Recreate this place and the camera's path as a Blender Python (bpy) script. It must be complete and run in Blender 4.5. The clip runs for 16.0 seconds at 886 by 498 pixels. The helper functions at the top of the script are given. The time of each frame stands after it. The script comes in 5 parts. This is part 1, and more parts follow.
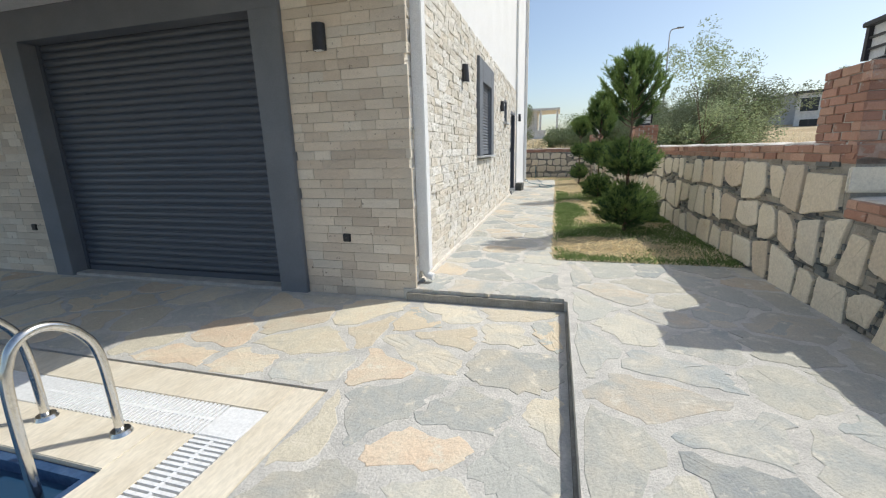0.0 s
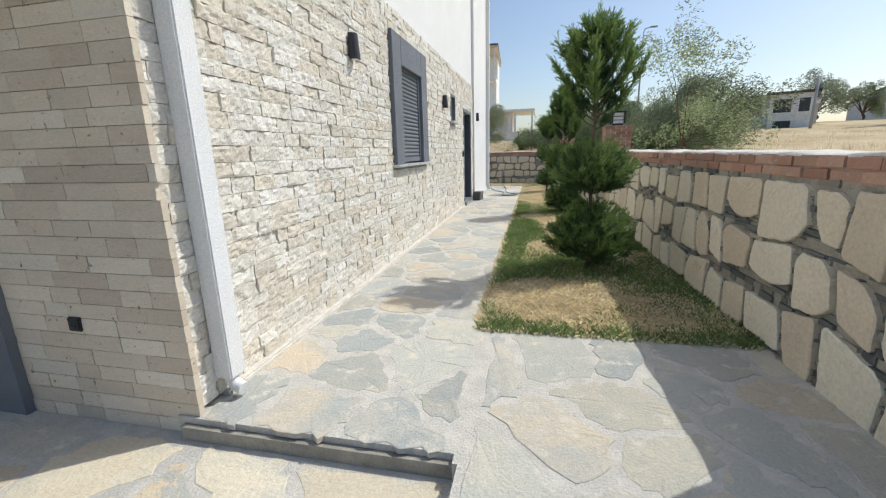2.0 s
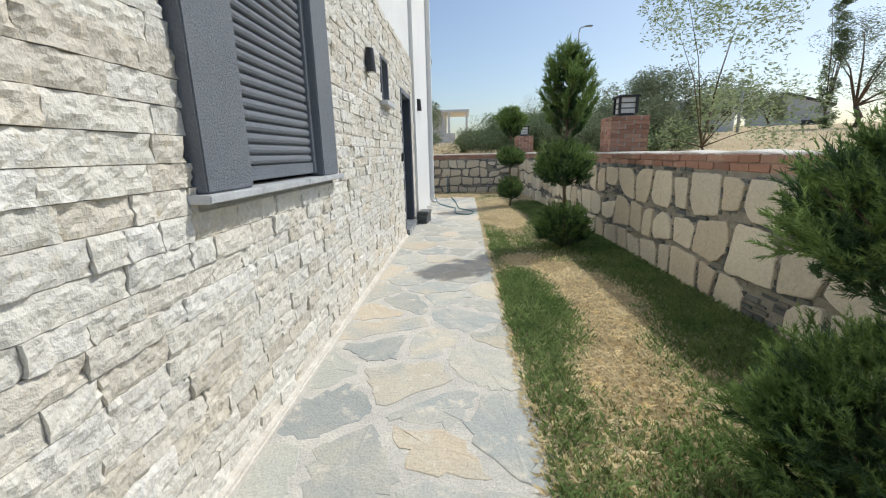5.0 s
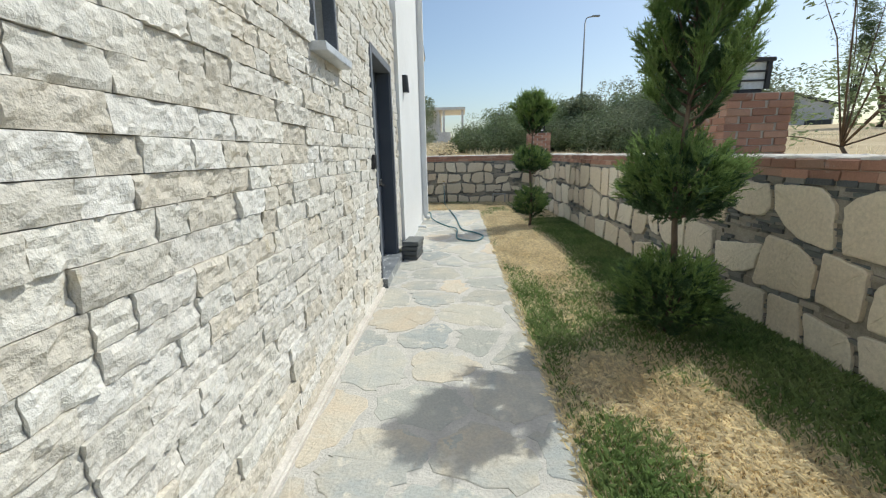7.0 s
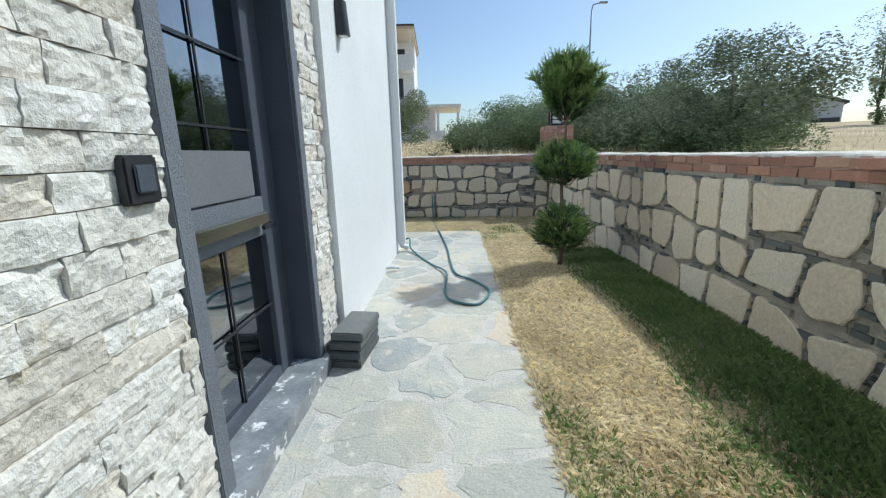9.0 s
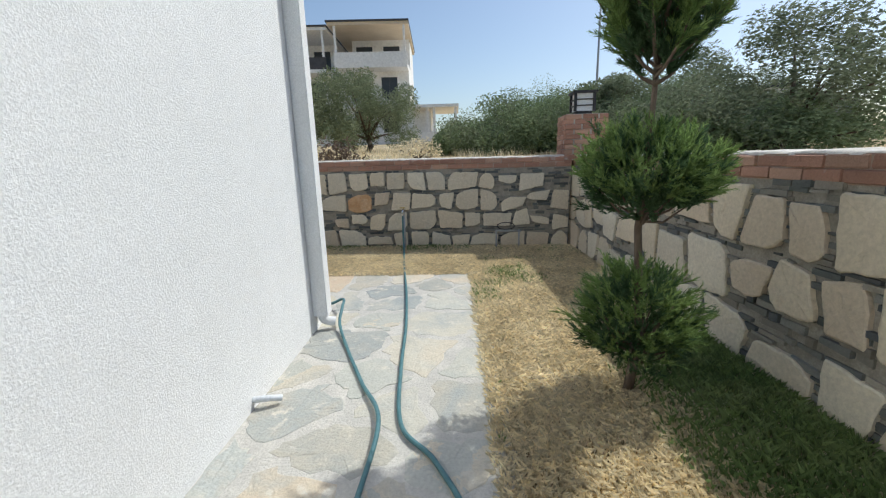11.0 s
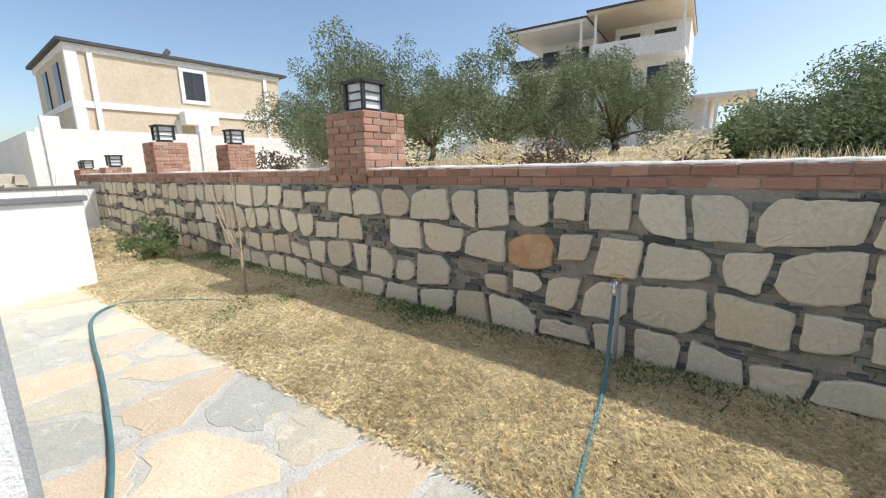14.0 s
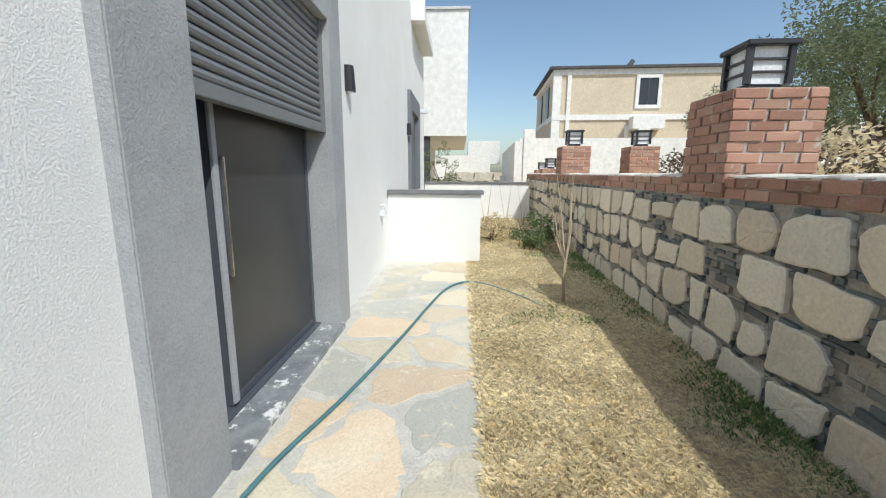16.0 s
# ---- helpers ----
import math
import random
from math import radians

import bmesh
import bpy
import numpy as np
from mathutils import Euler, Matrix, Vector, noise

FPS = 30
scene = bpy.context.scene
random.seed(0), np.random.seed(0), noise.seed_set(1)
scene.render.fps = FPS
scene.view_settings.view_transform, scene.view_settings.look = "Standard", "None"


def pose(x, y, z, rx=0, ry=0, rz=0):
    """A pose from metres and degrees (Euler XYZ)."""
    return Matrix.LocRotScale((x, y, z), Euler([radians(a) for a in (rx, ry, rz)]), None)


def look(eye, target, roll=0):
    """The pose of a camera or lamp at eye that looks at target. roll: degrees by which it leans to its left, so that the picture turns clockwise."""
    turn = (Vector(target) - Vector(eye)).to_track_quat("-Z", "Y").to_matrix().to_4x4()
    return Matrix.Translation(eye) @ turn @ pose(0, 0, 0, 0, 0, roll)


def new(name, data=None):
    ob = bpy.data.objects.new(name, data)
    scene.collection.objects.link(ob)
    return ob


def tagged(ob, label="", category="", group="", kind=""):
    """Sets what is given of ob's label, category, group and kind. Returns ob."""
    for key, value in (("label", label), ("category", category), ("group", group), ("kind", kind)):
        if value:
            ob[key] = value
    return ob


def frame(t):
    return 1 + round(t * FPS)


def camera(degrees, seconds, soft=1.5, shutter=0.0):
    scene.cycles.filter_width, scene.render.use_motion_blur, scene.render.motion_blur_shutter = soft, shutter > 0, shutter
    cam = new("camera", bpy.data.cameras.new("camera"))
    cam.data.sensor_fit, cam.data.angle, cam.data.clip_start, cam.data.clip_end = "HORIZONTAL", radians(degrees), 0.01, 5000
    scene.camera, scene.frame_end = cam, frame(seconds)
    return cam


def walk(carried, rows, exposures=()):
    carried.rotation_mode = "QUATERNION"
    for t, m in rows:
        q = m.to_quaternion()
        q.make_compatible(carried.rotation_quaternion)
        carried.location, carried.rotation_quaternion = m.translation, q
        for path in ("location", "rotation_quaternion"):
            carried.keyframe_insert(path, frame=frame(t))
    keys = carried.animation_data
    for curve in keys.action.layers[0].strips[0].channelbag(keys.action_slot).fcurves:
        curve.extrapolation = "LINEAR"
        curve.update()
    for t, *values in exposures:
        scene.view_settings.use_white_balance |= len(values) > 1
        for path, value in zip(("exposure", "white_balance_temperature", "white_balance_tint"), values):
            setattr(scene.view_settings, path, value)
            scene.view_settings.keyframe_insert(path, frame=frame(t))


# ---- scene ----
cam = camera(94.8, 16.0, soft=1.2)
METRES, EYE, TILT, LEAN, TURN = 18.0, 1.28, 1.1, 0.0, 15.5
ROWS = [
    (0.0, 0.0, 0.0, 0.0, -0.37, -14.6, 1.42),
    (0.5, 0.0145, 0.0207, -0.0007, -2.9, -14.43, 1.39),
    (1.0, 0.0317, 0.0437, 0.0042, -2.84, -14.47, 1.43),
    (1.5, 0.0417, 0.0685, 0.0031, -2.91, -14.47, 1.26),
    (2.0, 0.0527, 0.0987, 0.0008, -3.05, -14.48, 1.4),
    (2.5, 0.0587, 0.1324, -0.0006, -5.67, -14.47, 1.12),
    (3.0, 0.0605, 0.1645, -0.0005, -7.96, -14.44, 1.17),
    (3.5, 0.064, 0.1996, -0.0011, -8.89, -14.45, 1.2),
    (4.0, 0.0638, 0.2324, -0.0026, -10.39, -14.34, 1.22),
    (6.5, 0.0838, 0.4008, -0.0056, -13.35, -14.25, 0.93),
    (7.0, 0.0945, 0.4404, -0.0053, -13.37, -14.27, 0.96),
    (7.5, 0.1026, 0.4747, -0.0066, -13.39, -14.22, 1.02),
    (8.0, 0.1149, 0.5123, -0.007, -13.63, -14.23, 1.07),
    (8.5, 0.1249, 0.549, -0.0076, -13.74, -14.15, 1.15),
    (9.0, 0.1389, 0.5861, -0.0088, -13.89, -14.24, 1.1),
    (11.5, 0.2025, 0.7514, -0.0141, -13.8, -13.63, 1.22),
    (12.0, 0.2108, 0.7799, -0.0146, -13.71, -13.51, 1.37),
    (12.5, 0.2185, 0.8114, -0.0148, -10.08, -13.37, 1.4),
    (13.0, 0.2241, 0.8414, -0.0159, -4.08, -13.07, 1.56),
    (13.5, 0.2294, 0.8707, -0.0169, 2.05, -12.83, 1.42),
    (14.0, 0.2275, 0.8956, -0.0179, 19.78, -12.4, 1.5),
    (14.5, 0.2306, 0.9155, -0.0184, 41.79, -11.67, 1.5),
    (15.0, 0.2293, 0.9317, -0.0192, 59.62, -11.32, 1.08),
    (15.5, 0.2303, 0.9444, -0.0195, 70.68, -11.02, 0.81),
    (16.0, 0.2368, 0.9565, -0.0187, 76.87, -10.81, 0.8),
]
walk(cam, [(t, pose(0, 0, EYE, TILT, LEAN, TURN) @ pose(METRES * x, METRES * y, METRES * z, 90 + pitch, roll, yaw)) for t, x, y, z, yaw, pitch, roll in ROWS],
     exposures=[(0.0, 0.0, 6550, 8), (2.0, -0.06, 6500, 8), (6.5, -0.14, 6400, 5), (7.0, -0.13, 6400, 4), (9.0, -0.08, 5850, 2), (11.5, -0.10, 6450, 8), (12.5, 0.0, 6550, 11), (13.0, 0.02, 6600, 13), (13.5, 0.3, 6600, 12), (14.0, 0.28, 6500, 8), (14.5, 0.02, 6350, 4), (16.0, 0.05, 6400, 4)])

# ---- light ----
world = bpy.data.worlds.new("sky")
scene.world = world
world.use_nodes = True
wn = world.node_tree.nodes
sky = wn.new("ShaderNodeTexSky")
sky.sky_type, sky.sun_disc = "NISHITA", False
sky.sun_elevation, sky.sun_rotation = radians(51), radians(56)
sky.air_density, sky.dust_density, sky.ozone_density = 1.0, 1.6, 1.5
wn["Background"].inputs["Strength"].default_value = 0.15
world.node_tree.links.new(sky.outputs[0], wn["Background"].inputs["Color"])
sun = new("sun", bpy.data.lights.new("sun", "SUN"))
sun.data.energy, sun.data.angle, sun.data.color = 3.4, radians(0.5), (1.0, 0.98, 0.93)
sun.matrix_world = look((8.5, 5.8, 12.8), (0, 0, 0))


# ---- materials ----
def mat(name, c1, c2, scale=6.0, fine=60.0, rough=0.8, bump=0.3, metal=0.0, vary=0.0, palette=(), depth=0.01, stretch=(1, 1, 1), stain=None, blotch=0.0):
    """Two noises mix c1 into c2; palette: per-piece colours chosen by the object's random number; vary: per-piece brightness."""
    m = bpy.data.materials.new(name)
    m.use_nodes = True
    nt = m.node_tree
    n, l = nt.nodes, nt.links
    b = n["Principled BSDF"]
    b.inputs["Roughness"].default_value, b.inputs["Metallic"].default_value = rough, metal
    geo = n.new("ShaderNodeNewGeometry")
    mp = n.new("ShaderNodeMapping")
    mp.inputs["Scale"].default_value = stretch
    l.new(geo.outputs["Position"], mp.inputs["Vector"])
    big, small = n.new("ShaderNodeTexNoise"), n.new("ShaderNodeTexNoise")
    for t, sc, de in ((big, scale, 5), (small, fine, 4)):
        t.inputs["Scale"].default_value, t.inputs["Detail"].default_value = sc, de
        t.inputs["Roughness"].default_value = 0.65
        l.new(mp.outputs[0], t.inputs["Vector"])
    ramp = n.new("ShaderNodeMapRange")
    ramp.inputs[1].default_value, ramp.inputs[2].default_value = 0.35, 0.65
    l.new(big.outputs["Fac"], ramp.inputs[0])
    mix = n.new("ShaderNodeMix")
    mix.data_type = "RGBA"
    mix.inputs["A"].default_value, mix.inputs["B"].default_value = (*c1, 1), (*c2, 1)
    l.new(ramp.outputs[0], mix.inputs["Factor"])
    col = mix.outputs["Result"]
    info = n.new("ShaderNodeObjectInfo")
    add = n.new("ShaderNodeMath")
    add.operation = "ADD"
    l.new(info.outputs["Random"], add.inputs[0])
    l.new(geo.outputs["Random Per Island"], add.inputs[1])
    fr = n.new("ShaderNodeMath")
    fr.operation = "FRACT"
    l.new(add.outputs[0], fr.inputs[0])
    if palette:
        cr = n.new("ShaderNodeValToRGB")
        cr.color_ramp.interpolation = "LINEAR" if blotch else "CONSTANT"
        while len(cr.color_ramp.elements) < len(palette):
            cr.color_ramp.elements.new(1.0)
        for i, c in enumerate(palette):
            cr.color_ramp.elements[i].position = i / len(palette)
            cr.color_ramp.elements[i].color = (*c, 1)
        pick = fr.outputs[0]
        if blotch:
            cloud, shift = n.new("ShaderNodeTexNoise"), n.new("ShaderNodeMath")
            cloud.inputs["Scale"].default_value, cloud.inputs["Detail"].default_value = 2.6, 7
            cloud.inputs["Roughness"].default_value, cloud.inputs["Distortion"].default_value = 0.62, 0.6
            l.new(geo.outputs["Position"], cloud.inputs["Vector"])
            shift.operation = "MULTIPLY_ADD"
            shift.inputs[1].default_value = blotch
            l.new(cloud.outputs["Fac"], shift.inputs[0]), l.new(fr.outputs[0], shift.inputs[2])
            wrap = n.new("ShaderNodeMath")
            wrap.operation = "FRACT"
            l.new(shift.outputs[0], wrap.inputs[0])
            pick = wrap.outputs[0]
        l.new(pick, cr.inputs[0])
        pm = n.new("ShaderNodeMix")
        pm.data_type = "RGBA"
        pm.inputs["Factor"].default_value = 0.76
        l.new(col, pm.inputs["A"])
        l.new(cr.outputs[0], pm.inputs["B"])
        col = pm.outputs["Result"]
    # brightness: fine grain and the piece's own shade
    val = n.new("ShaderNodeMapRange")
    val.inputs[1].default_value, val.inputs[2].default_value = 0.25, 0.75
    val.inputs[3].default_value, val.inputs[4].default_value = 0.84, 1.14
    l.new(small.outputs["Fac"], val.inputs[0])
    v2 = n.new("ShaderNodeMapRange")
    v2.inputs[3].default_value, v2.inputs[4].default_value = 1 - vary, 1 + vary
    wnz = n.new("ShaderNodeTexWhiteNoise")
    wnz.noise_dimensions = "1D"
    l.new(add.outputs[0], wnz.inputs["W"])
    l.new(wnz.outputs["Value"], v2.inputs[0])
    mul = n.new("ShaderNodeMath")
    mul.operation = "MULTIPLY"
    l.new(val.outputs[0], mul.inputs[0])
    l.new(v2.outputs[0], mul.inputs[1])
    sc = n.new("ShaderNodeVectorMath")
    sc.operation = "SCALE"
    l.new(col, sc.inputs[0])
    l.new(mul.outputs[0], sc.inputs["Scale"])
    col = sc.outputs[0]
    if stain:
        c3, ssc, lo, hi = stain
        st = n.new("ShaderNodeTexNoise")
        st.inputs["Scale"].default_value, st.inputs["Detail"].default_value = ssc, 6
        st.inputs["Roughness"].default_value = 0.7
        l.new(geo.outputs["Position"], st.inputs["Vector"])
        sr = n.new("ShaderNodeMapRange")
        sr.inputs[1].default_value, sr.inputs[2].default_value = lo, hi
        l.new(st.outputs["Fac"], sr.inputs[0])
        sm = n.new("ShaderNodeMix")
        sm.data_type = "RGBA"
        sm.inputs["B"].default_value = (*c3, 1)
        l.new(sr.outputs[0], sm.inputs["Factor"])
        l.new(col, sm.inputs["A"])
        col = sm.outputs["Result"]
    l.new(col, b.inputs["Base Color"])
    if bump:
        hs = n.new("ShaderNodeMath")
        hs.operation = "ADD"
        l.new(big.outputs["Fac"], hs.inputs[0])
        l.new(small.outputs["Fac"], hs.inputs[1])
        bp = n.new("ShaderNodeBump")
        bp.inputs["Strength"].default_value, bp.inputs["Distance"].default_value = bump, depth
        l.new(hs.outputs[0], bp.inputs["Height"])
        l.new(bp.outputs[0], b.inputs["Normal"])
    return m


def leaf_mat(name, c1, c2, scale=3.0, rough=0.75):
    m = mat(name, c1, c2, scale, 20, rough, 0, vary=0.3)
    b = m.node_tree.nodes["Principled BSDF"]
    b.inputs["Specular IOR Level"].default_value = 0.12
    nt = m.node_tree
    tr, mx = nt.nodes.new("ShaderNodeBsdfTranslucent"), nt.nodes.new("ShaderNodeMixShader")
    mx.inputs[0].default_value = 0.42
    nt.links.new(b.inputs["Base Color"].links[0].from_socket, tr.inputs["Color"])
    nt.links.new(b.outputs[0], mx.inputs[1]), nt.links.new(tr.outputs[0], mx.inputs[2])
    nt.links.new(mx.outputs[0], nt.nodes["Material Output"].inputs["Surface"])
    return m


def glass_mat(name, tint, rough=0.02):
    m = bpy.data.materials.new(name)
    m.use_nodes = True
    b = m.node_tree.nodes["Principled BSDF"]
    b.inputs["Base Color"].default_value = (*tint, 1)
    b.inputs["Roughness"].default_value = rough
    b.inputs["Transmission Weight"].default_value = 1.0
    b.inputs["IOR"].default_value = 1.45
    return m


TRAV = mat("split_travertine", (0.60, 0.55, 0.46), (0.82, 0.79, 0.72), 14, 60, 0.92, 0.65, vary=0.08, depth=0.014, stain=((0.58, 0.50, 0.35), 9, 0.60, 0.74),
           palette=((0.72, 0.67, 0.58), (0.77, 0.74, 0.67), (0.65, 0.59, 0.49), (0.74, 0.70, 0.62), (0.80, 0.77, 0.71), (0.69, 0.62, 0.51), (0.73, 0.69, 0.61), (0.76, 0.72, 0.65)))
TRAV_FLAT = mat("smooth_travertine", (0.60, 0.52, 0.42), (0.74, 0.66, 0.56), 9, 110, 0.8, 0.5, vary=0.12, depth=0.008, stretch=(0.5, 1, 2),
                palette=((0.67, 0.58, 0.46), (0.73, 0.66, 0.55), (0.59, 0.49, 0.38), (0.69, 0.60, 0.48), (0.65, 0.55, 0.43)), stain=((0.26, 0.20, 0.15), 22, 0.63, 0.68))
MORTAR = mat("pale_mortar", (0.55, 0.52, 0.46), (0.68, 0.65, 0.59), 8, 70, 0.95, 0.5)
GREY_MORTAR = mat("grey_mortar", (0.40, 0.38, 0.35), (0.55, 0.52, 0.47), 8, 90, 0.95, 0.6)
FLAG = mat("flagstone", (0.49, 0.46, 0.39), (0.62, 0.57, 0.47), 5.0, 70, 0.85, 0.55, vary=0.12, depth=0.014, blotch=0.35,
           palette=((0.60, 0.53, 0.41), (0.35, 0.385, 0.39), (0.53, 0.50, 0.42), (0.29, 0.33, 0.345), (0.56, 0.52, 0.43), (0.62, 0.51, 0.37), (0.36, 0.39, 0.385), (0.58, 0.54, 0.44), (0.44, 0.45, 0.41)),
           stain=((0.64, 0.60, 0.51), 7.0, 0.56, 0.66))
FLAG_WARM = mat("warm_flagstone", (0.57, 0.49, 0.36), (0.69, 0.61, 0.46), 5.0, 70, 0.85, 0.55, vary=0.12, depth=0.014, blotch=0.35,
                palette=((0.70, 0.58, 0.41), (0.65, 0.58, 0.45), (0.40, 0.43, 0.43), (0.70, 0.63, 0.48), (0.66, 0.50, 0.36), (0.62, 0.57, 0.45), (0.71, 0.64, 0.50), (0.45, 0.47, 0.45)),
                stain=((0.70, 0.64, 0.52), 7.0, 0.58, 0.68))
FLAG_JOINT = mat("flagstone_joint", (0.50, 0.48, 0.44), (0.64, 0.61, 0.55), 6, 70, 0.95, 0.8, depth=0.012)
WALLSTONE = mat("cut_wall_stone", (0.66, 0.57, 0.43), (0.79, 0.71, 0.56), 6, 45, 0.9, 0.5, vary=0.08, depth=0.012,
                palette=((0.71, 0.62, 0.48), (0.74, 0.67, 0.54), (0.66, 0.59, 0.47), (0.75, 0.69, 0.57), (0.69, 0.63, 0.52), (0.62, 0.52, 0.40), (0.71, 0.62, 0.48)),
                stain=((0.56, 0.39, 0.21), 2.6, 0.64, 0.80))
ORANGE_STONE = mat("rusty_wall_stone", (0.56, 0.32, 0.16), (0.66, 0.47, 0.30), 9, 70, 0.9, 0.4, depth=0.008)
SLATE = mat("slate_filler", (0.10, 0.11, 0.12), (0.24, 0.245, 0.24), 9, 80, 0.7, 0.7, vary=0.30, depth=0.010,
            palette=((0.11, 0.125, 0.12), (0.30, 0.28, 0.235), (0.16, 0.165, 0.155), (0.36, 0.32, 0.26), (0.21, 0.21, 0.19), (0.09, 0.10, 0.105)))
SLATE_JOINT = mat("slate_mortar", (0.28, 0.26, 0.22), (0.39, 0.36, 0.31), 10, 80, 0.95, 0.6)
BRICK = mat("red_brick", (0.36, 0.17, 0.115), (0.48, 0.27, 0.19), 12, 90, 0.9, 0.6, vary=0.18, depth=0.008, stain=((0.50, 0.46, 0.41), 7, 0.60, 0.72),
            palette=((0.38, 0.21, 0.155), (0.43, 0.25, 0.185), (0.34, 0.19, 0.14), (0.46, 0.30, 0.225)))
CAP_BED = mat("brick_dust_mortar", (0.34, 0.24, 0.19), (0.46, 0.36, 0.30), 8, 70, 0.95, 0.6)
CAP_MORTAR = mat("cap_mortar", (0.62, 0.57, 0.50), (0.75, 0.71, 0.65), 8, 70, 0.95, 0.6)
PLASTER = mat("white_plaster", (0.80, 0.80, 0.79), (0.85, 0.85, 0.845), 1.2, 120, 0.9, 0.55, depth=0.010)
PLASTER_FAR = mat("far_plaster", (0.78, 0.77, 0.75), (0.84, 0.83, 0.81), 0.4, 5, 0.9, 0.0)
GREY_PLASTER = mat("grey_plaster", (0.33, 0.34, 0.355), (0.40, 0.41, 0.425), 2, 90, 0.9, 0.6, depth=0.008)
ANTHRACITE = mat("anthracite_paint", (0.075, 0.086, 0.108), (0.088, 0.099, 0.122), 3, 80, 0.42, 0.06, depth=0.002)
GREYTRIM = mat("grey_trim_paint", (0.165, 0.18, 0.205), (0.195, 0.21, 0.235), 2, 110, 0.75, 0.8, depth=0.010)
SHUTTER = mat("grey_shutter", (0.17, 0.175, 0.185), (0.20, 0.205, 0.215), 3, 80, 0.45, 0.04, depth=0.002)
PIPE = mat("white_pipe_paint", (0.66, 0.68, 0.70), (0.74, 0.76, 0.78), 3, 60, 0.5, 0.1, depth=0.002)
PIPE_GREY = mat("grey_pipe_paint", (0.34, 0.36, 0.39), (0.40, 0.42, 0.45), 3, 60, 0.5, 0.1, depth=0.002)
BLACK = mat("black_lamp_paint", (0.02, 0.02, 0.024), (0.03, 0.03, 0.035), 8, 60, 0.45, 0.0)
LAMPGLASS = mat("frosted_lamp_glass", (0.72, 0.74, 0.76), (0.80, 0.81, 0.82), 5, 50, 0.35, 0.0)
MARBLE = mat("grey_marble", (0.17, 0.185, 0.20), (0.30, 0.315, 0.33), 7, 40, 0.3, 0.05, stain=((0.78, 0.78, 0.77), 9, 0.56, 0.61))
STEEL = mat("polished_steel", (0.62, 0.61, 0.58), (0.70, 0.69, 0.66), 4, 60, 0.22, 0.0, metal=1.0)
CHROME = mat("chrome", (0.65, 0.65, 0.66), (0.72, 0.72, 0.72), 5, 50, 0.15, 0.0, metal=1.0)
BRASS = mat("brass", (0.55, 0.40, 0.15), (0.62, 0.47, 0.2), 5, 50, 0.3, 0.0, metal=1.0)
HOSE = mat("teal_hose", (0.06, 0.16, 0.18), (0.09, 0.21, 0.23), 9, 60, 0.55, 0.05)
POOLTILE = mat("blue_pool_tile", (0.02, 0.05, 0.12), (0.05, 0.10, 0.20), 6, 40, 0.15, 0.05, vary=0.3)
COPING = mat("pool_coping", (0.66, 0.58, 0.45), (0.75, 0.68, 0.55), 5, 60, 0.7, 0.15, depth=0.004, stretch=(1, 0.3, 1))
WHITEPVC = mat("white_grate_plastic", (0.78, 0.78, 0.77), (0.82, 0.82, 0.81), 5, 60, 0.45, 0.0)
SOIL = mat("dry_soil", (0.37, 0.27, 0.15), (0.58, 0.46, 0.28), 3.5, 60, 0.95, 0.6, depth=0.015, stain=((0.20, 0.21, 0.09), 1.1, 0.55, 0.68))
FIELD = mat("dry_field", (0.42, 0.31, 0.17), (0.58, 0.46, 0.28), 0.35, 6, 0.95, 0.8, depth=0.05, stain=((0.16, 0.17, 0.07), 0.25, 0.58, 0.68))
GRASS_DRY = leaf_mat("dry_grass", (0.72, 0.62, 0.41), (0.90, 0.81, 0.60), 2)
GRASS_GREEN = leaf_mat("green_grass", (0.17, 0.26, 0.09), (0.30, 0.37, 0.16), 2)
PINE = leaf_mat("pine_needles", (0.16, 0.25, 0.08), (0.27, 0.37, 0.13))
# darker green for needles near the trunk and on the underside
PINE_DARK = leaf_mat("dark_pine_needles", (0.075, 0.13, 0.065), (0.12, 0.19, 0.09))
OLIVE = leaf_mat("olive_leaves", (0.18, 0.22, 0.12), (0.30, 0.33, 0.20), 1.5)
SHRUB = leaf_mat("shrub_leaves", (0.18, 0.24, 0.11), (0.30, 0.36, 0.19), 1.5)
FRESH = leaf_mat("young_leaves", (0.28, 0.36, 0.17), (0.42, 0.48, 0.28), 1.5)
BARK = mat("bark", (0.10, 0.07, 0.05), (0.20, 0.15, 0.11), 14, 60, 0.95, 0.8, stretch=(1, 1, 0.3))
TWIG = mat("bare_twig", (0.36, 0.28, 0.19), (0.48, 0.39, 0.28), 10, 60, 0.9, 0.2)
BEIGE = mat("beige_render", (0.60, 0.50, 0.37), (0.66, 0.56, 0.43), 0.8, 8, 0.9, 0.0)
REFLECT = mat("reflective_door_glass", (0.30, 0.315, 0.335), (0.33, 0.345, 0.365), 0.6, 4, 0.03, 0.0, metal=1.0)
FARGLASS = mat("dark_window_glass", (0.02, 0.025, 0.03), (0.04, 0.045, 0.055), 0.6, 4, 0.28, 0.0)
MESH = mat("grey_insect_mesh", (0.035, 0.037, 0.04), (0.05, 0.052, 0.055), 1.5, 200, 0.35, 0.1, depth=0.001)
SILL = mat("pale_marble", (0.50, 0.51, 0.52), (0.62, 0.63, 0.64), 5, 50, 0.35, 0.05, stain=((0.34, 0.36, 0.38), 6, 0.58, 0.66))
INTERIOR = mat("dim_interior", (0.30, 0.29, 0.28), (0.38, 0.37, 0.36), 1, 20, 0.9, 0.0)
SCREEN = glass_mat("tinted_glass", (0.22, 0.24, 0.26))
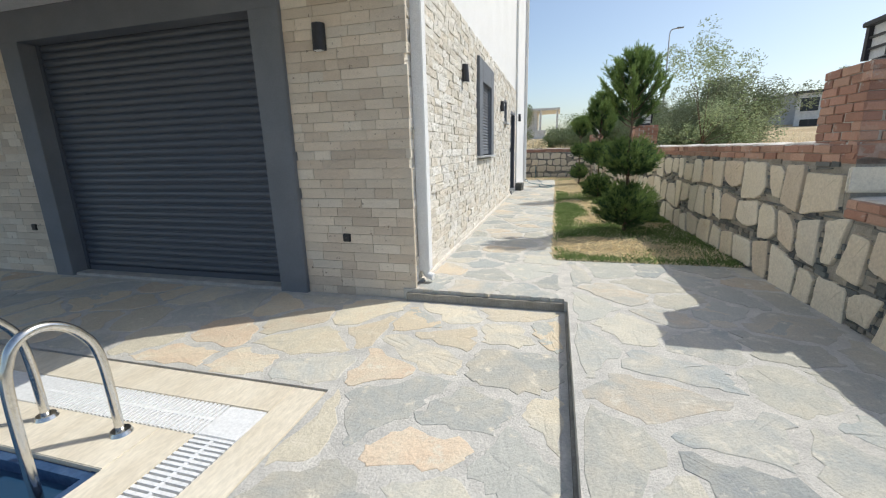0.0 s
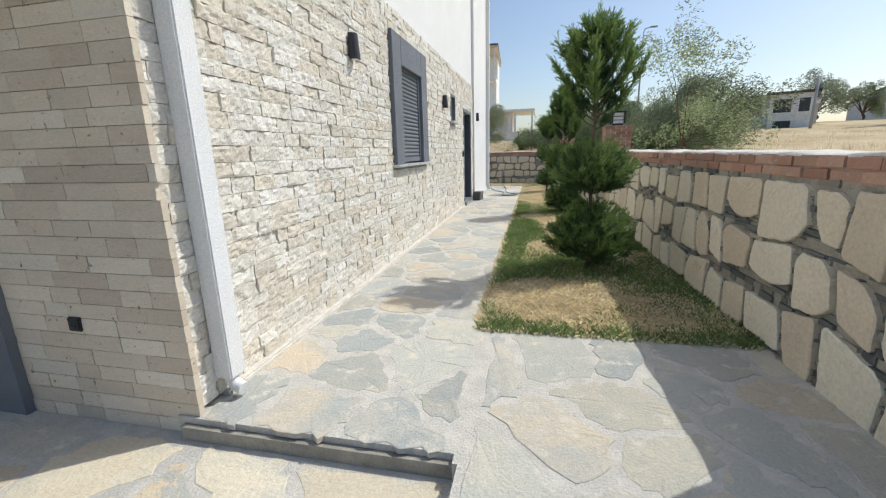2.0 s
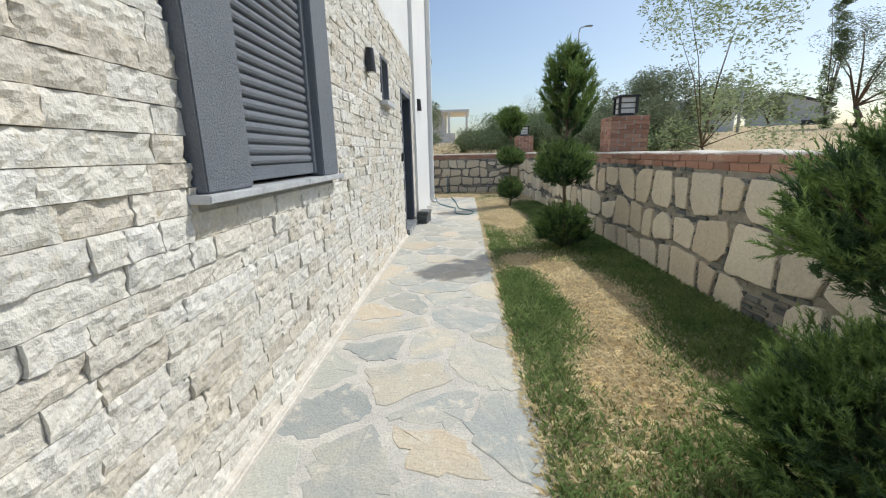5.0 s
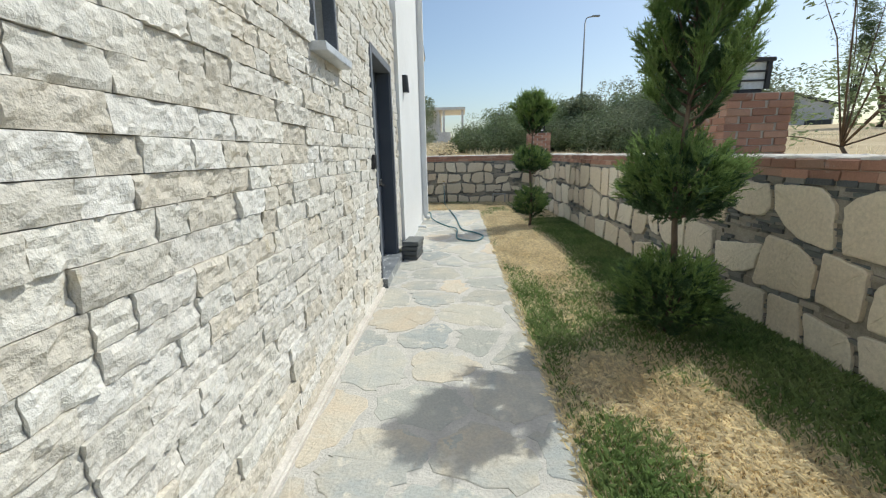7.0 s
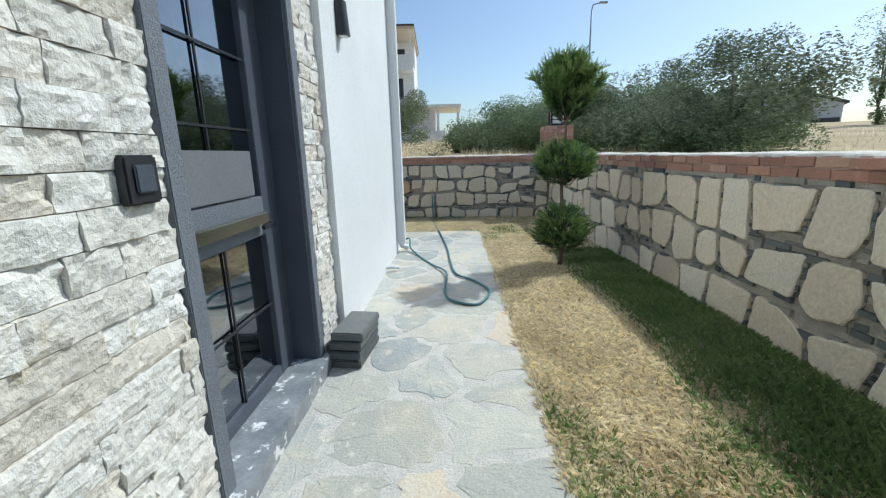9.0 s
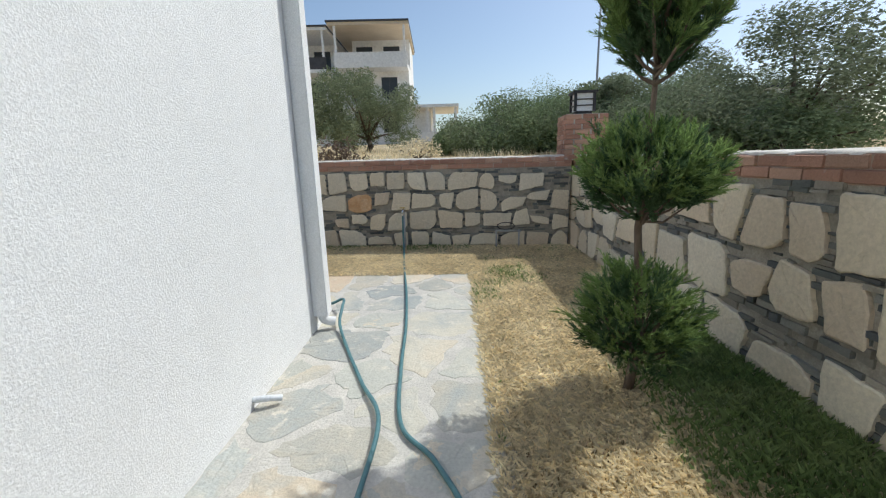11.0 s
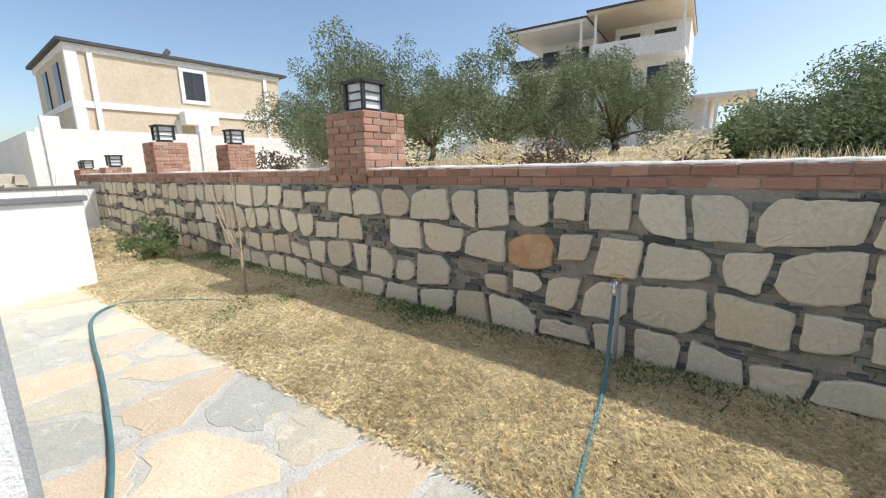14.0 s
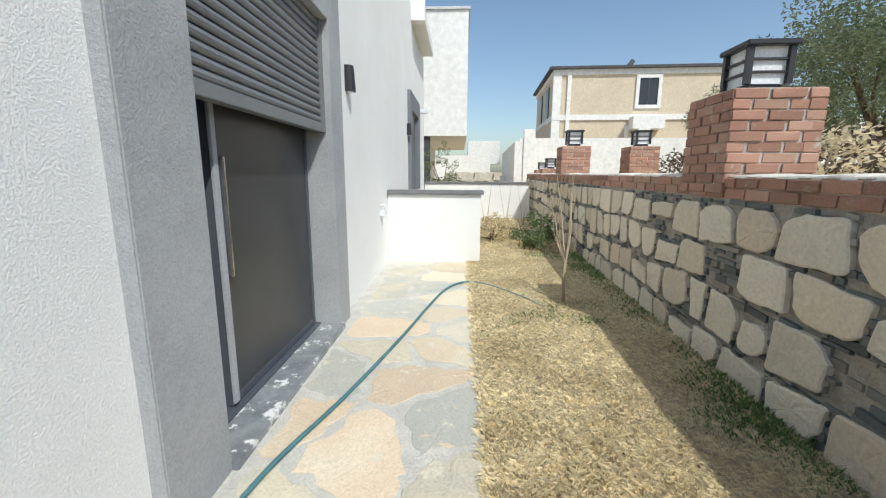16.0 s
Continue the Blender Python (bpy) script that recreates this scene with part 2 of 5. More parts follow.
ROOFDARK = mat("dark_roof_edge", (0.05, 0.05, 0.055), (0.08, 0.08, 0.085), 2, 20, 0.7, 0.0)
WALLGREY = mat("weathered_far_wall", (0.52, 0.53, 0.54), (0.62, 0.63, 0.64), 0.3, 5, 0.9, 0.0)
FARSTONE = mat("far_rubble", (0.45, 0.40, 0.32), (0.62, 0.57, 0.48), 2, 12, 0.9, 0.4)


# ---- mesh helpers ----
def mesh_ob(name, verts, faces, material, smooth=False):
    me = bpy.data.meshes.new(name)
    me.from_pydata(verts, [], faces)
    me.materials.append(material)
    if smooth:
        me.polygons.foreach_set("use_smooth", [True] * len(me.polygons))
    me.update()
    return new(name, me)


def part(name, bm, material, parent=None, label=""):
    me = bpy.data.meshes.new(name)
    bm.normal_update()
    bm.to_mesh(me)
    bm.free()
    me.materials.append(material)
    ob = new(name, me)
    if parent:
        ob.parent = parent
    if label:
        ob["label"] = label
    return ob


def thing(name, label, category, m=None, group=""):
    ob = tagged(new(name), label, category, group)
    ob.empty_display_size = 0.1
    if m is not None:
        ob.matrix_basis = m
    return ob


def boxes(*list_of, bevel=0.0):
    """A bmesh of boxes, each (x0, x1, y0, y1, z0, z1)."""
    bm = bmesh.new()
    for x0, x1, y0, y1, z0, z1 in list_of:
        r = bmesh.ops.create_cube(bm, size=1.0)
        for v in r["verts"]:
            v.co = Vector(((x0 + x1) / 2 + v.co.x * (x1 - x0), (y0 + y1) / 2 + v.co.y * (y1 - y0), (z0 + z1) / 2 + v.co.z * (z1 - z0)))
    if bevel:
        bmesh.ops.bevel(bm, geom=bm.edges[:], offset=bevel, segments=2, affect="EDGES", clamp_overlap=True)
    return bm


def structure(name, bm, material, label):
    return tagged(part(name, bm, material), label, kind="structure", category=name.split("_")[0])


def tube(points, radius, sides=10, closed=False, taper=None):
    """A bmesh tube along points."""
    bm = bmesh.new()
    pts = [Vector(p) for p in points]
    rings = []
    up = Vector((0.13, 0.21, 0.97)).normalized()
    for i, p in enumerate(pts):
        d = (pts[min(i + 1, len(pts) - 1)] - pts[max(i - 1, 0)]).normalized()
        a = d.cross(up)
        if a.length < 0.05:
            a = d.cross(Vector((1, 0, 0)))
        a.normalize()
        b = d.cross(a)
        r = radius if taper is None else radius + (taper - radius) * i / (len(pts) - 1)
        rings.append([bm.verts.new(p + r * (math.cos(2 * math.pi * k / sides) * a + math.sin(2 * math.pi * k / sides) * b)) for k in range(sides)])
    for q, w in zip(rings, rings[1:]):
        for k in range(sides):
            bm.faces.new((q[k], q[(k + 1) % sides], w[(k + 1) % sides], w[k])).smooth = True
    bm.faces.new(rings[0][::-1])
    bm.faces.new(rings[-1])
    return bm


def bend(ctrl, n=8):
    """A smooth line through the control points."""
    c = [Vector(p) for p in ctrl]
    c = [2 * c[0] - c[1]] + c + [2 * c[-1] - c[-2]]
    out = []
    for i in range(1, len(c) - 2):
        for k in range(n):
            t = k / n
            p0, p1, p2, p3 = c[i - 1:i + 3]
            out.append(0.5 * (2 * p1 + (p2 - p0) * t + (2 * p0 - 5 * p1 + 4 * p2 - p3) * t * t + (3 * p1 - p0 - 3 * p2 + p3) * t ** 3))
    return out + [c[-2]]


def clip_poly(poly, p, nrm):
    """The part of a 2D polygon where (q - p) . nrm <= 0."""
    out = []
    for a, b in zip(poly, poly[1:] + poly[:1]):
        da = (a[0] - p[0]) * nrm[0] + (a[1] - p[1]) * nrm[1]
        db = (b[0] - p[0]) * nrm[0] + (b[1] - p[1]) * nrm[1]
        if da <= 0:
            out.append(a)
        if da * db < 0:
            t = da / (da - db)
            out.append((a[0] + t * (b[0] - a[0]), a[1] + t * (b[1] - a[1])))
    return out


def cells(x0, x1, y0, y1, size, gap, rng, jitter=0.42, aspect=1.0, sidegap=None):
    """Irregular stone outlines that fill a rectangle with joints of that width."""
    nx, ny = max(1, round((x1 - x0) / (size * aspect))), max(1, round((y1 - y0) / size))
    dx, dy = (x1 - x0) / nx, (y1 - y0) / ny
    seeds = [(x0 + (i + 0.5 + (0.25 if j % 2 else -0.25) + rng.uniform(-jitter, jitter)) * dx, y0 + (j + 0.5 + rng.uniform(-jitter, jitter)) * dy)
             for i in range(nx) for j in range(ny)]
    out = []
    g = gap / 2
    for s in seeds:
        poly = [(x0 + g, y0 + g), (x1 - g, y0 + g), (x1 - g, y1 - g), (x0 + g, y1 - g)]
        for o in seeds:
            ex, ey = o[0] - s[0], o[1] - s[1]
            d = math.hypot(ex, ey)
            if o is s or d > 3.2 * max(dx, dy):
                continue
            gg = g * rng.uniform(0.6, 1.5)
            nrm = (ex / d, ey / d)
            poly = clip_poly(poly, (s[0] + nrm[0] * (d / 2 - gg), s[1] + nrm[1] * (d / 2 - gg)), nrm)
            if len(poly) < 3:
                break
        if len(poly) >= 3:
            out.append(poly)
    return out


def soften(poly, rng, cut=0.2, rough=0.012):
    """Cut corners and roughen the sides of an outline."""
    pts = []
    n = len(poly)
    for i in range(n):
        a, b = poly[i], poly[(i + 1) % n]
        ln = math.hypot(b[0] - a[0], b[1] - a[1])
        if ln < 0.03:
            pts.append(((a[0] + b[0]) / 2, (a[1] + b[1]) / 2))
            continue
        ts = (cut * 0.5, 0.24, 0.42, 0.6, 0.78, 1 - cut * 0.5) if ln > 0.2 else (cut, 0.5, 1 - cut)
        for t in ts:
            k = rough * min(1, ln / 0.3)
            pts.append((a[0] + t * (b[0] - a[0]) + rng.uniform(-k, k), a[1] + t * (b[1] - a[1]) + rng.uniform(-k, k)))
    return pts


def slab_mesh(outline, thick, rng, edge=0.006, lump=0.004):
    """Verts and faces of a flat stone, its top at z = 0 and its rim rounded."""
    cx, cy = sum(p[0] for p in outline) / len(outline), sum(p[1] for p in outline) / len(outline)
    n = len(outline)

    def ring(f, z, wob=0.0):
        r = []
        for x, y in outline:
            d = max(math.hypot(x - cx, y - cy), 1e-4)
            k = 1 - min(f / d, 0.5)
            r.append((cx + (x - cx) * k, cy + (y - cy) * k, z + rng.uniform(-wob, wob)))
        return r
    verts = ring(0, -thick) + ring(0, -edge) + ring(edge * 1.6, -lump * 0.3, lump * 0.4) + ring(edge * 1.6 + 0.06, 0, lump) + [(cx, cy, rng.uniform(-lump, lump))]
    faces = []
    for a in range(3):
        for i in range(n):
            j = (i + 1) % n
            faces.append((a * n + i, a * n + j, (a + 1) * n + j, (a + 1) * n + i))
    faces += [(3 * n + i, 3 * n + (i + 1) % n, 4 * n) for i in range(n)]
    return verts, faces


def put_pieces(name, items, material, parent, m, limit=300):
    """items: (verts, faces, order); the first `limit` by order become parts, the rest one joined mesh."""
    items = sorted(items, key=lambda i: i[2])
    for verts, faces, _ in items[:limit]:
        ob = mesh_ob(name, verts, faces, material)
        ob.parent = parent
        ob.matrix_basis = m
    rest = items[limit:]
    if rest:
        V, Fc = [], []
        for verts, faces, _ in rest:
            o = len(V)
            V += verts
            Fc += [tuple(o + i for i in f) for f in faces]
        ob = mesh_ob(name + "_mass", V, Fc, material)
        ob.parent = parent
        ob.matrix_basis = m
        tagged(ob, kind="stuff")


# ---- plan ----
LOW = -0.11                    # the pool terrace lies one low step below the path
HX, HF, HR = -1.28, 3.53, 16.70  # house: east face, garage front, rear face
WALL_TOP, STONE_TOP = 1.27, 1.115
STEP_AT, STEP_DROP = 15.92, 0.385   # the side wall drops there, beside the terrace


def side_x(y):
    return 1.98 - 0.0324 * (y - 4.5)


def back_y(x):
    return 19.30 - 0.045 * x


SIDE_M = Matrix.Translation((side_x(19.5), 19.5, 0)) @ Matrix.Rotation(math.atan2(-1, 0.0324), 4, "Z")   # local x runs south along the wall, local -y faces the lawn
BACK_M = Matrix.Translation((1.47, back_y(1.47), 0)) @ Matrix.Rotation(math.pi - math.atan(0.045), 4, "Z")  # local x runs west, local +y faces the lawn


# ---- ground: one sheet, cut level inside the garden ----
def ground_z(x, y):
    inside = x < side_x(y) + 0.62 and y < back_y(x) + 0.62 and -30 < x and -30 < y
    if inside:
        return -0.35
    r = math.hypot(x, y - 15)
    h = 0.95 + 0.055 * max(0, y - 20) + 0.02 * max(0, x - 2)
    h = min(h, 3.4) + 0.10 * noise.noise((x * 0.15, y * 0.15, 0))
    if x < -9 and y > 19:
        h *= max(0.75, 1 + (x + 9) * 0.02)
    return h if r < 300 else 2.0


gx = [-3000, -1000, -400, -150] + [-80 + 4 * i for i in range(12)] + [-31.5 + 1.5 * i for i in range(20)] + [-2 + 0.5 * i for i in range(20)] + [8 + 2 * i for i in range(28)] + [70, 100, 200, 500, 1500, 3000]
gy = [-3000, -1000, -300, -100, -60, -40, -29] + [-26 + 3 * i for i in range(11)] + [6 + 1.0 * i for i in range(12)] + [18 + 0.4 * i for i in range(12)] + [23 + 1.5 * i for i in range(22)] + [60, 75, 100, 150, 400, 1500, 3000]
gv = [(x, y, ground_z(x, y)) for y in gy for x in gx]
gf = [(j * len(gx) + i, j * len(gx) + i + 1, (j + 1) * len(gx) + i + 1, (j + 1) * len(gx) + i) for j in range(len(gy) - 1) for i in range(len(gx) - 1)]
tagged(mesh_ob("ground", gv, gf, FIELD, True), "dry straw-coloured open field rising behind the garden walls", "ground", kind="structure")

# lawn soil
lawn_v, lawn_f = [], []
for j in range(60):
    for i in range(13):
        y = 4.80 + j * (19.35 - 4.80) / 59
        x = 0.09 + i * (side_x(y) + 0.08 - 0.09) / 12
        lawn_v.append((x, y, -0.02 + 0.02 * noise.noise((x * 2, y * 2, 3))))
lawn_f = [(j * 13 + i, j * 13 + i + 1, j * 13 + 14 + i, j * 13 + 13 + i) for j in range(59) for i in range(12)]
o = len(lawn_v)
for j in range(9):
    for i in range(46):
        x = 0.09 - i * 15.1 / 45
        y = 17.90 + j * (back_y(x) + 0.08 - 17.90) / 8
        lawn_v.append((x, y, -0.02 + 0.02 * noise.noise((x * 2, y * 2, 3))))
lawn_f += [(o + j * 46 + i + 1, o + j * 46 + i, o + j * 46 + 46 + i, o + j * 46 + 47 + i) for j in range(8) for i in range(45)]
lawn = tagged(mesh_ob("lawn_bed", lawn_v, lawn_f, SOIL, True), "sun-dried lawn bed beside the stone path", "lawn", kind="structure")

# paving beds (mortar that shows in the joints)
paving = structure("pavement_path", boxes((HX - 0.1, 0.12, HF - 0.02, 17.93, -0.3, -0.0005), (0.14, 2.12, -6, 4.86, -0.3, -0.0008), (0.115, 0.145, 3.45, 4.86, -0.3, -0.0011),
                                          (-6.3, HX - 0.1, 16.6, 17.93, -0.3, -0.0011)), FLAG_JOINT, "pale mortar-jointed flagstone path along the house")
terrace = structure("pavement_terrace", boxes((-1.28, 0.12, -6, 3.50, -0.5, LOW - 0.0005), (-12, -1.28, 1.94, 3.6, -0.5, LOW - 0.0008)), FLAG_JOINT, "flagstone pool terrace one low step down")
structure("pavement_edge", boxes((HX - 0.06, 0.13, 3.475, 3.512, LOW - 0.1, -0.035), (0.122, 0.139, -6, 3.475, LOW - 0.1, LOW + 0.02)), SLATE_JOINT, "dark broken mortar edge of the low step")

# ---- house ----
east = boxes((HX - 0.30, HX - 0.03, HF + 0.02, 6.9, -0.3, 3.02), (HX - 0.30, HX - 0.03, 6.9, 8.45, -0.3, 1.19), (HX - 0.30, HX - 0.03, 6.9, 8.45, 2.41, 3.02),
             (HX - 0.30, HX - 0.03, 8.45, 10.55, -0.3, 3.02), (HX - 0.30, HX - 0.03, 10.55, 10.95, -0.3, 1.93), (HX - 0.30, HX - 0.03, 10.55, 10.95, 2.45, 3.02),
             (HX - 0.30, HX - 0.03, 10.95, 12.05, -0.3, 3.02), (HX - 0.30, HX - 0.03, 12.05, 13.22, -0.3, 0.0), (HX - 0.30, HX - 0.03, 12.05, 13.22, 2.32, 3.02),
             (HX - 0.30, HX - 0.03, 13.22, 13.58, -0.3, 3.02))
wall_east = structure("wall_east", east, MORTAR, "cream split-face travertine cladding on the long house wall")
structure("wall_east_white", boxes((-1.50, -1.23, 13.58, HR, -0.3, 6.6), (HX - 0.30, HX - 0.02, HF, 13.58, 3.02, 6.6)), PLASTER, "white textured plaster of the house side")
structure("wall_rear", boxes((-1.95, -1.50, HR - 0.3, HR, -0.3, 6.6), (-3.74, -1.95, HR - 0.3, HR, -0.3, -0.03), (-3.74, -1.95, HR - 0.3, HR, 2.45, 6.6),
                             (-8.95, -3.74, HR - 0.3, HR, -0.3, 6.6), (-10.2, -8.95, HR - 0.3, HR, -0.3, 0.9), (-10.2, -8.95, HR - 0.3, HR, 2.5, 6.6), (-12.0, -10.2, HR - 0.3, HR, -0.3, 6.6)),
          PLASTER, "white textured plaster rear wall of the house")
front = structure("wall_front", boxes((-2.70, HX - 0.03, HF + 0.03, HF + 0.3, -0.4, 3.0), (-5.80, -2.70, HF + 0.03, HF + 0.3, 2.62, 3.0), (-12, -5.80, HF + 0.03, HF + 0.3, -0.4, 3.0)), MORTAR, "travertine-clad wall round the garage door")
structure("wall_front_upper", boxes((-12, HX - 0.30, HF, HF + 0.28, 3.0, 6.6)), PLASTER, "white upper front wall")
structure("wall_west", boxes((-12.3, -12.0, HF, HR, -0.3, 6.6)), PLASTER, "white far side wall of the house")
structure("wall_inner", boxes((-6.0, -1.60, 9.4, 9.5, 0, 3.0), (-6.1, -6.0, 3.9, 16.4, 0, 3.0), (-5.99, -1.6, 13.9, 14.0, 0, 3.0)), INTERIOR, "plain inner walls seen through the glass")
structure("floor", boxes((-11.9, HX - 0.31, HF + 0.31, HR - 0.31, -0.05, 0.0)), INTERIOR, "plain floor inside the house")
structure("ceiling", boxes((-11.9, HX - 0.31, HF + 0.31, HR - 0.31, 3.0, 3.2)), PLASTER_FAR, "plain ceiling inside the house")
structure("roof", boxes((-12.3, HX - 0.0, HF, HR, 6.6, 6.75)), PLASTER_FAR, "flat house roof")
structure("canopy", boxes((-12.3, HX, 0.9, HF - 0.02, 2.87, 3.1)), PLASTER, "white overhanging slab above the garage front")
structure("baseboard_path", boxes((HX - 0.03, HX + 0.05, HF + 0.2, 12.0, -0.02, 0.035), (HX - 0.03, HX + 0.05, 13.3, 13.6, -0.02, 0.035), bevel=0.012), CAP_MORTAR, "pale mortar fillet at the foot of the stone wall")

# grey frames round the openings
structure("trim_garage", boxes((-2.745, -2.43, HF - 0.05, HF + 0.22, LOW - 0.05, 2.56), (-6.03, -5.75, HF - 0.05, HF + 0.22, LOW - 0.05, 2.56), (-6.03, -2.43, HF - 0.05, HF + 0.22, 2.56, 2.87), bevel=0.004), GREYTRIM, "grey painted frame round the garage door")
structure("trim_window", boxes((HX - 0.2, HX + 0.055, 6.88, 7.21, 1.19, 2.74), (HX - 0.2, HX + 0.055, 8.14, 8.45, 1.19, 2.74), (HX - 0.2, HX + 0.055, 7.21, 8.14, 2.40, 2.74), bevel=0.006), GREYTRIM, "grey painted frame round the shuttered window")
structure("sill_window", boxes((HX - 0.2, HX + 0.085, 6.84, 8.49, 1.155, 1.188), bevel=0.004), SILL, "grey marble window sill")
structure("trim_sliding_door", boxes((-2.03, -1.66, HR - 0.28, HR + 0.06, -0.02, 2.70), (-3.96, -3.66, HR - 0.28, HR + 0.06, -0.02, 2.70), (-3.66, -2.03, HR - 0.28, HR + 0.06, 2.36, 2.70), bevel=0.006), GREY_PLASTER, "rough grey plaster frame round the sliding door")
structure("trim_reveal", boxes((HX - 0.27, HX - 0.006, 13.125, 13.138, 0.10, 2.25)), ANTHRACITE, "dark navy reveal lining of the entrance door")
structure("trim_entrance", boxes((HX - 0.28, HX + 0.012, 12.05, 12.13, 0.1, 2.34), (HX - 0.28, HX + 0.012, 13.14, 13.22, 0.0, 2.34), (HX - 0.28, HX + 0.012, 12.13, 13.14, 2.26, 2.34), bevel=0.004), GREYTRIM, "grey frame round the entrance door")
structure("threshold_entrance", boxes((HX - 0.28, HX + 0.06, 12.05, 13.20, -0.02, 0.10), bevel=0.004), MARBLE, "veined grey marble threshold")
structure("threshold_sliding_door", boxes((-3.70, -2.02, HR - 0.28, HR + 0.09, -0.02, 0.045), bevel=0.004), MARBLE, "veined grey marble threshold of the sliding door")


# ---- garage shutter ----
def roller(name, label, category, x0, x1, z0, z1, pitch, material, m, bottom=True):
    """A roller shutter in local x (width) and z, its face towards local -y."""
    t = thing(name, label, category, m)
    prof = [(-0.012, 0.0), (-0.022, 0.16), (-0.026, 0.42), (-0.022, 0.72), (-0.008, 0.88), (-0.006, 1.0)]
    n = int((z1 - z0) / pitch) + 1
    v = [(x, y, pitch * f) for x in (x0, x1) for y, f in prof] + [(x, 0.012, pitch * f) for x in (x0, x1) for f in (0, 1)]
    k = len(prof)
    f = [(i, k + i, k + i + 1, i + 1) for i in range(k - 1)] + [(2 * k, 2 * k + 1, 2 * k + 3, 2 * k + 2)]
    f += [tuple(range(k)) + (2 * k + 1, 2 * k), tuple(range(2 * k - 1, k - 1, -1)) + (2 * k + 2, 2 * k + 3)]
    first = mesh_ob("slat", v, f, material)
    for i in range(n):
        s = first if i == 0 else new("slat", first.data)
        s.parent = t
        s.location = (0, 0, z0 + i * pitch)
    part("bottom_bar", boxes((x0, x1, -0.03, 0.03, z0 - 0.07, z0 - 0.003), bevel=0.004), material, t)
    for x in (x0, x1):
        part("guide_rail", boxes((x - 0.025, x + 0.025, -0.04, 0.04, z0 - 0.07, z1), bevel=0.004), material, t)
    return t


roller("garage_door", "closed dark anthracite slatted garage roller door", "garage door", -5.73, -2.765, LOW + 0.10, 2.56, 0.078, ANTHRACITE, pose(0, HF + 0.16, 0))
structure("garage_sill", boxes((-5.75, -2.745, HF - 0.02, HF + 0.25, LOW - 0.1, LOW + 0.03), bevel=0.006), GREY_MORTAR, "grey stone sill under the garage door")
roller("window_shutter", "closed anthracite roller shutter in the window frame", "shutter", 7.23, 8.12, 1.28, 2.40, 0.052, GREYTRIM, Matrix.Translation((HX - 0.03, 0, 0)) @ pose(0, 0, 0, 0, 0, 90))
roller("door_shutter", "half-lowered grey roller shutter over the sliding door", "shutter", 2.05, 3.64, 1.64, 2.36, 0.052, SHUTTER, Matrix.Translation((0, HR - 0.03, 0)) @ pose(0, 0, 0, 0, 0, 180))
roller("window_shutter", "closed grey roller shutter of the rear window", "shutter", 9.0, 10.15, 1.0, 2.5, 0.052, SHUTTER, Matrix.Translation((0, HR - 0.03, 0)) @ pose(0, 0, 0, 0, 0, 180))
structure("trim_rear_window", boxes((-8.96, -8.70, HR - 0.1, HR + 0.07, 0.9, 2.85), (-10.5, -10.2, HR - 0.1, HR + 0.07, 0.9, 2.85), (-10.2, -8.96, HR - 0.1, HR + 0.07, 2.5, 2.85), bevel=0.006), GREYTRIM, "grey frame of the rear window")

# upper bay frame on the rear wall
structure("trim_upper_window", boxes((-9.6, -9.4, HR, HR + 0.28, 4.3, 6.4), (-12.0, -9.6, HR, HR + 0.28, 4.3, 4.55), bevel=0.01), PLASTER, "projecting white frame of an upper window")


# ---- glazed sliding door ----
def leaf(t, name, x0, x1, y, z0, z1, w=0.06, d=0.05, glass=True):
    f = part(name, boxes((x0, x0 + w, y, y + d, z0, z1), (x1 - w, x1, y, y + d, z0, z1), (x0 + w, x1 - w, y, y + d, z1 - w, z1), (x0 + w, x1 - w, y, y + d, z0, z0 + w), bevel=0.004), ANTHRACITE, t)
    p = part("pane", boxes((x0 + w, x1 - w, y + d / 2 - 0.006, y + d / 2 + 0.006, z0 + w, z1 - w)), SCREEN, f, "dark tinted glass")
    p.visible_shadow = False
    return f


sd = thing("sliding_door", "dark anthracite glazed sliding door with tinted panes", "sliding door")
leaf(sd, "door_leaf", -2.62, -2.05, HR - 0.26, 0.06, 2.36)
screen = leaf(sd, "screen_leaf", -3.64, -2.40, HR - 0.19, 0.06, 2.36, w=0.05)
part("insect_mesh", boxes((-3.60, -2.44, HR - 0.150, HR - 0.146, 0.10, 2.32)), MESH, screen, "fine grey insect mesh")
part("stile", boxes((-2.435, -2.395, HR - 0.139, HR - 0.120, 0.08, 2.34), bevel=0.003), PIPE_GREY, sd, "light aluminium stile")
part("handle", boxes((-2.47, -2.45, HR - 0.138, HR - 0.105, 0.75, 1.35), bevel=0.006), CHROME, sd, "slim metal pull handle")
part("track", boxes((-3.65, -2.04, HR - 0.27, HR - 0.10, 0.046, 0.058)), ANTHRACITE, sd)


# ---- entrance door ----
ed = thing("entrance_door", "closed anthracite entrance door with grilled reflective glass", "door")
ex = HX - 0.22
fr = part("frame", boxes((ex, ex + 0.07, 12.14, 12.21, 0.10, 2.26), (ex, ex + 0.07, 12.95, 13.13, 0.10, 2.26), (ex, ex + 0.07, 12.21, 12.95, 2.12, 2.26), (ex, ex + 0.07, 12.21, 12.95, 0.10, 0.16), bevel=0.004), ANTHRACITE, ed)
part("mid_rail", boxes((ex, ex + 0.075, 12.21, 12.95, 0.93, 1.13), bevel=0.004), GREYTRIM, ed)
for z0, z1 in ((0.16, 0.93), (1.13, 2.12)):
    p = part("pane", boxes((ex + 0.03, ex + 0.04, 12.21, 12.95, z0, z1)), REFLECT, ed, "dark reflective glass")
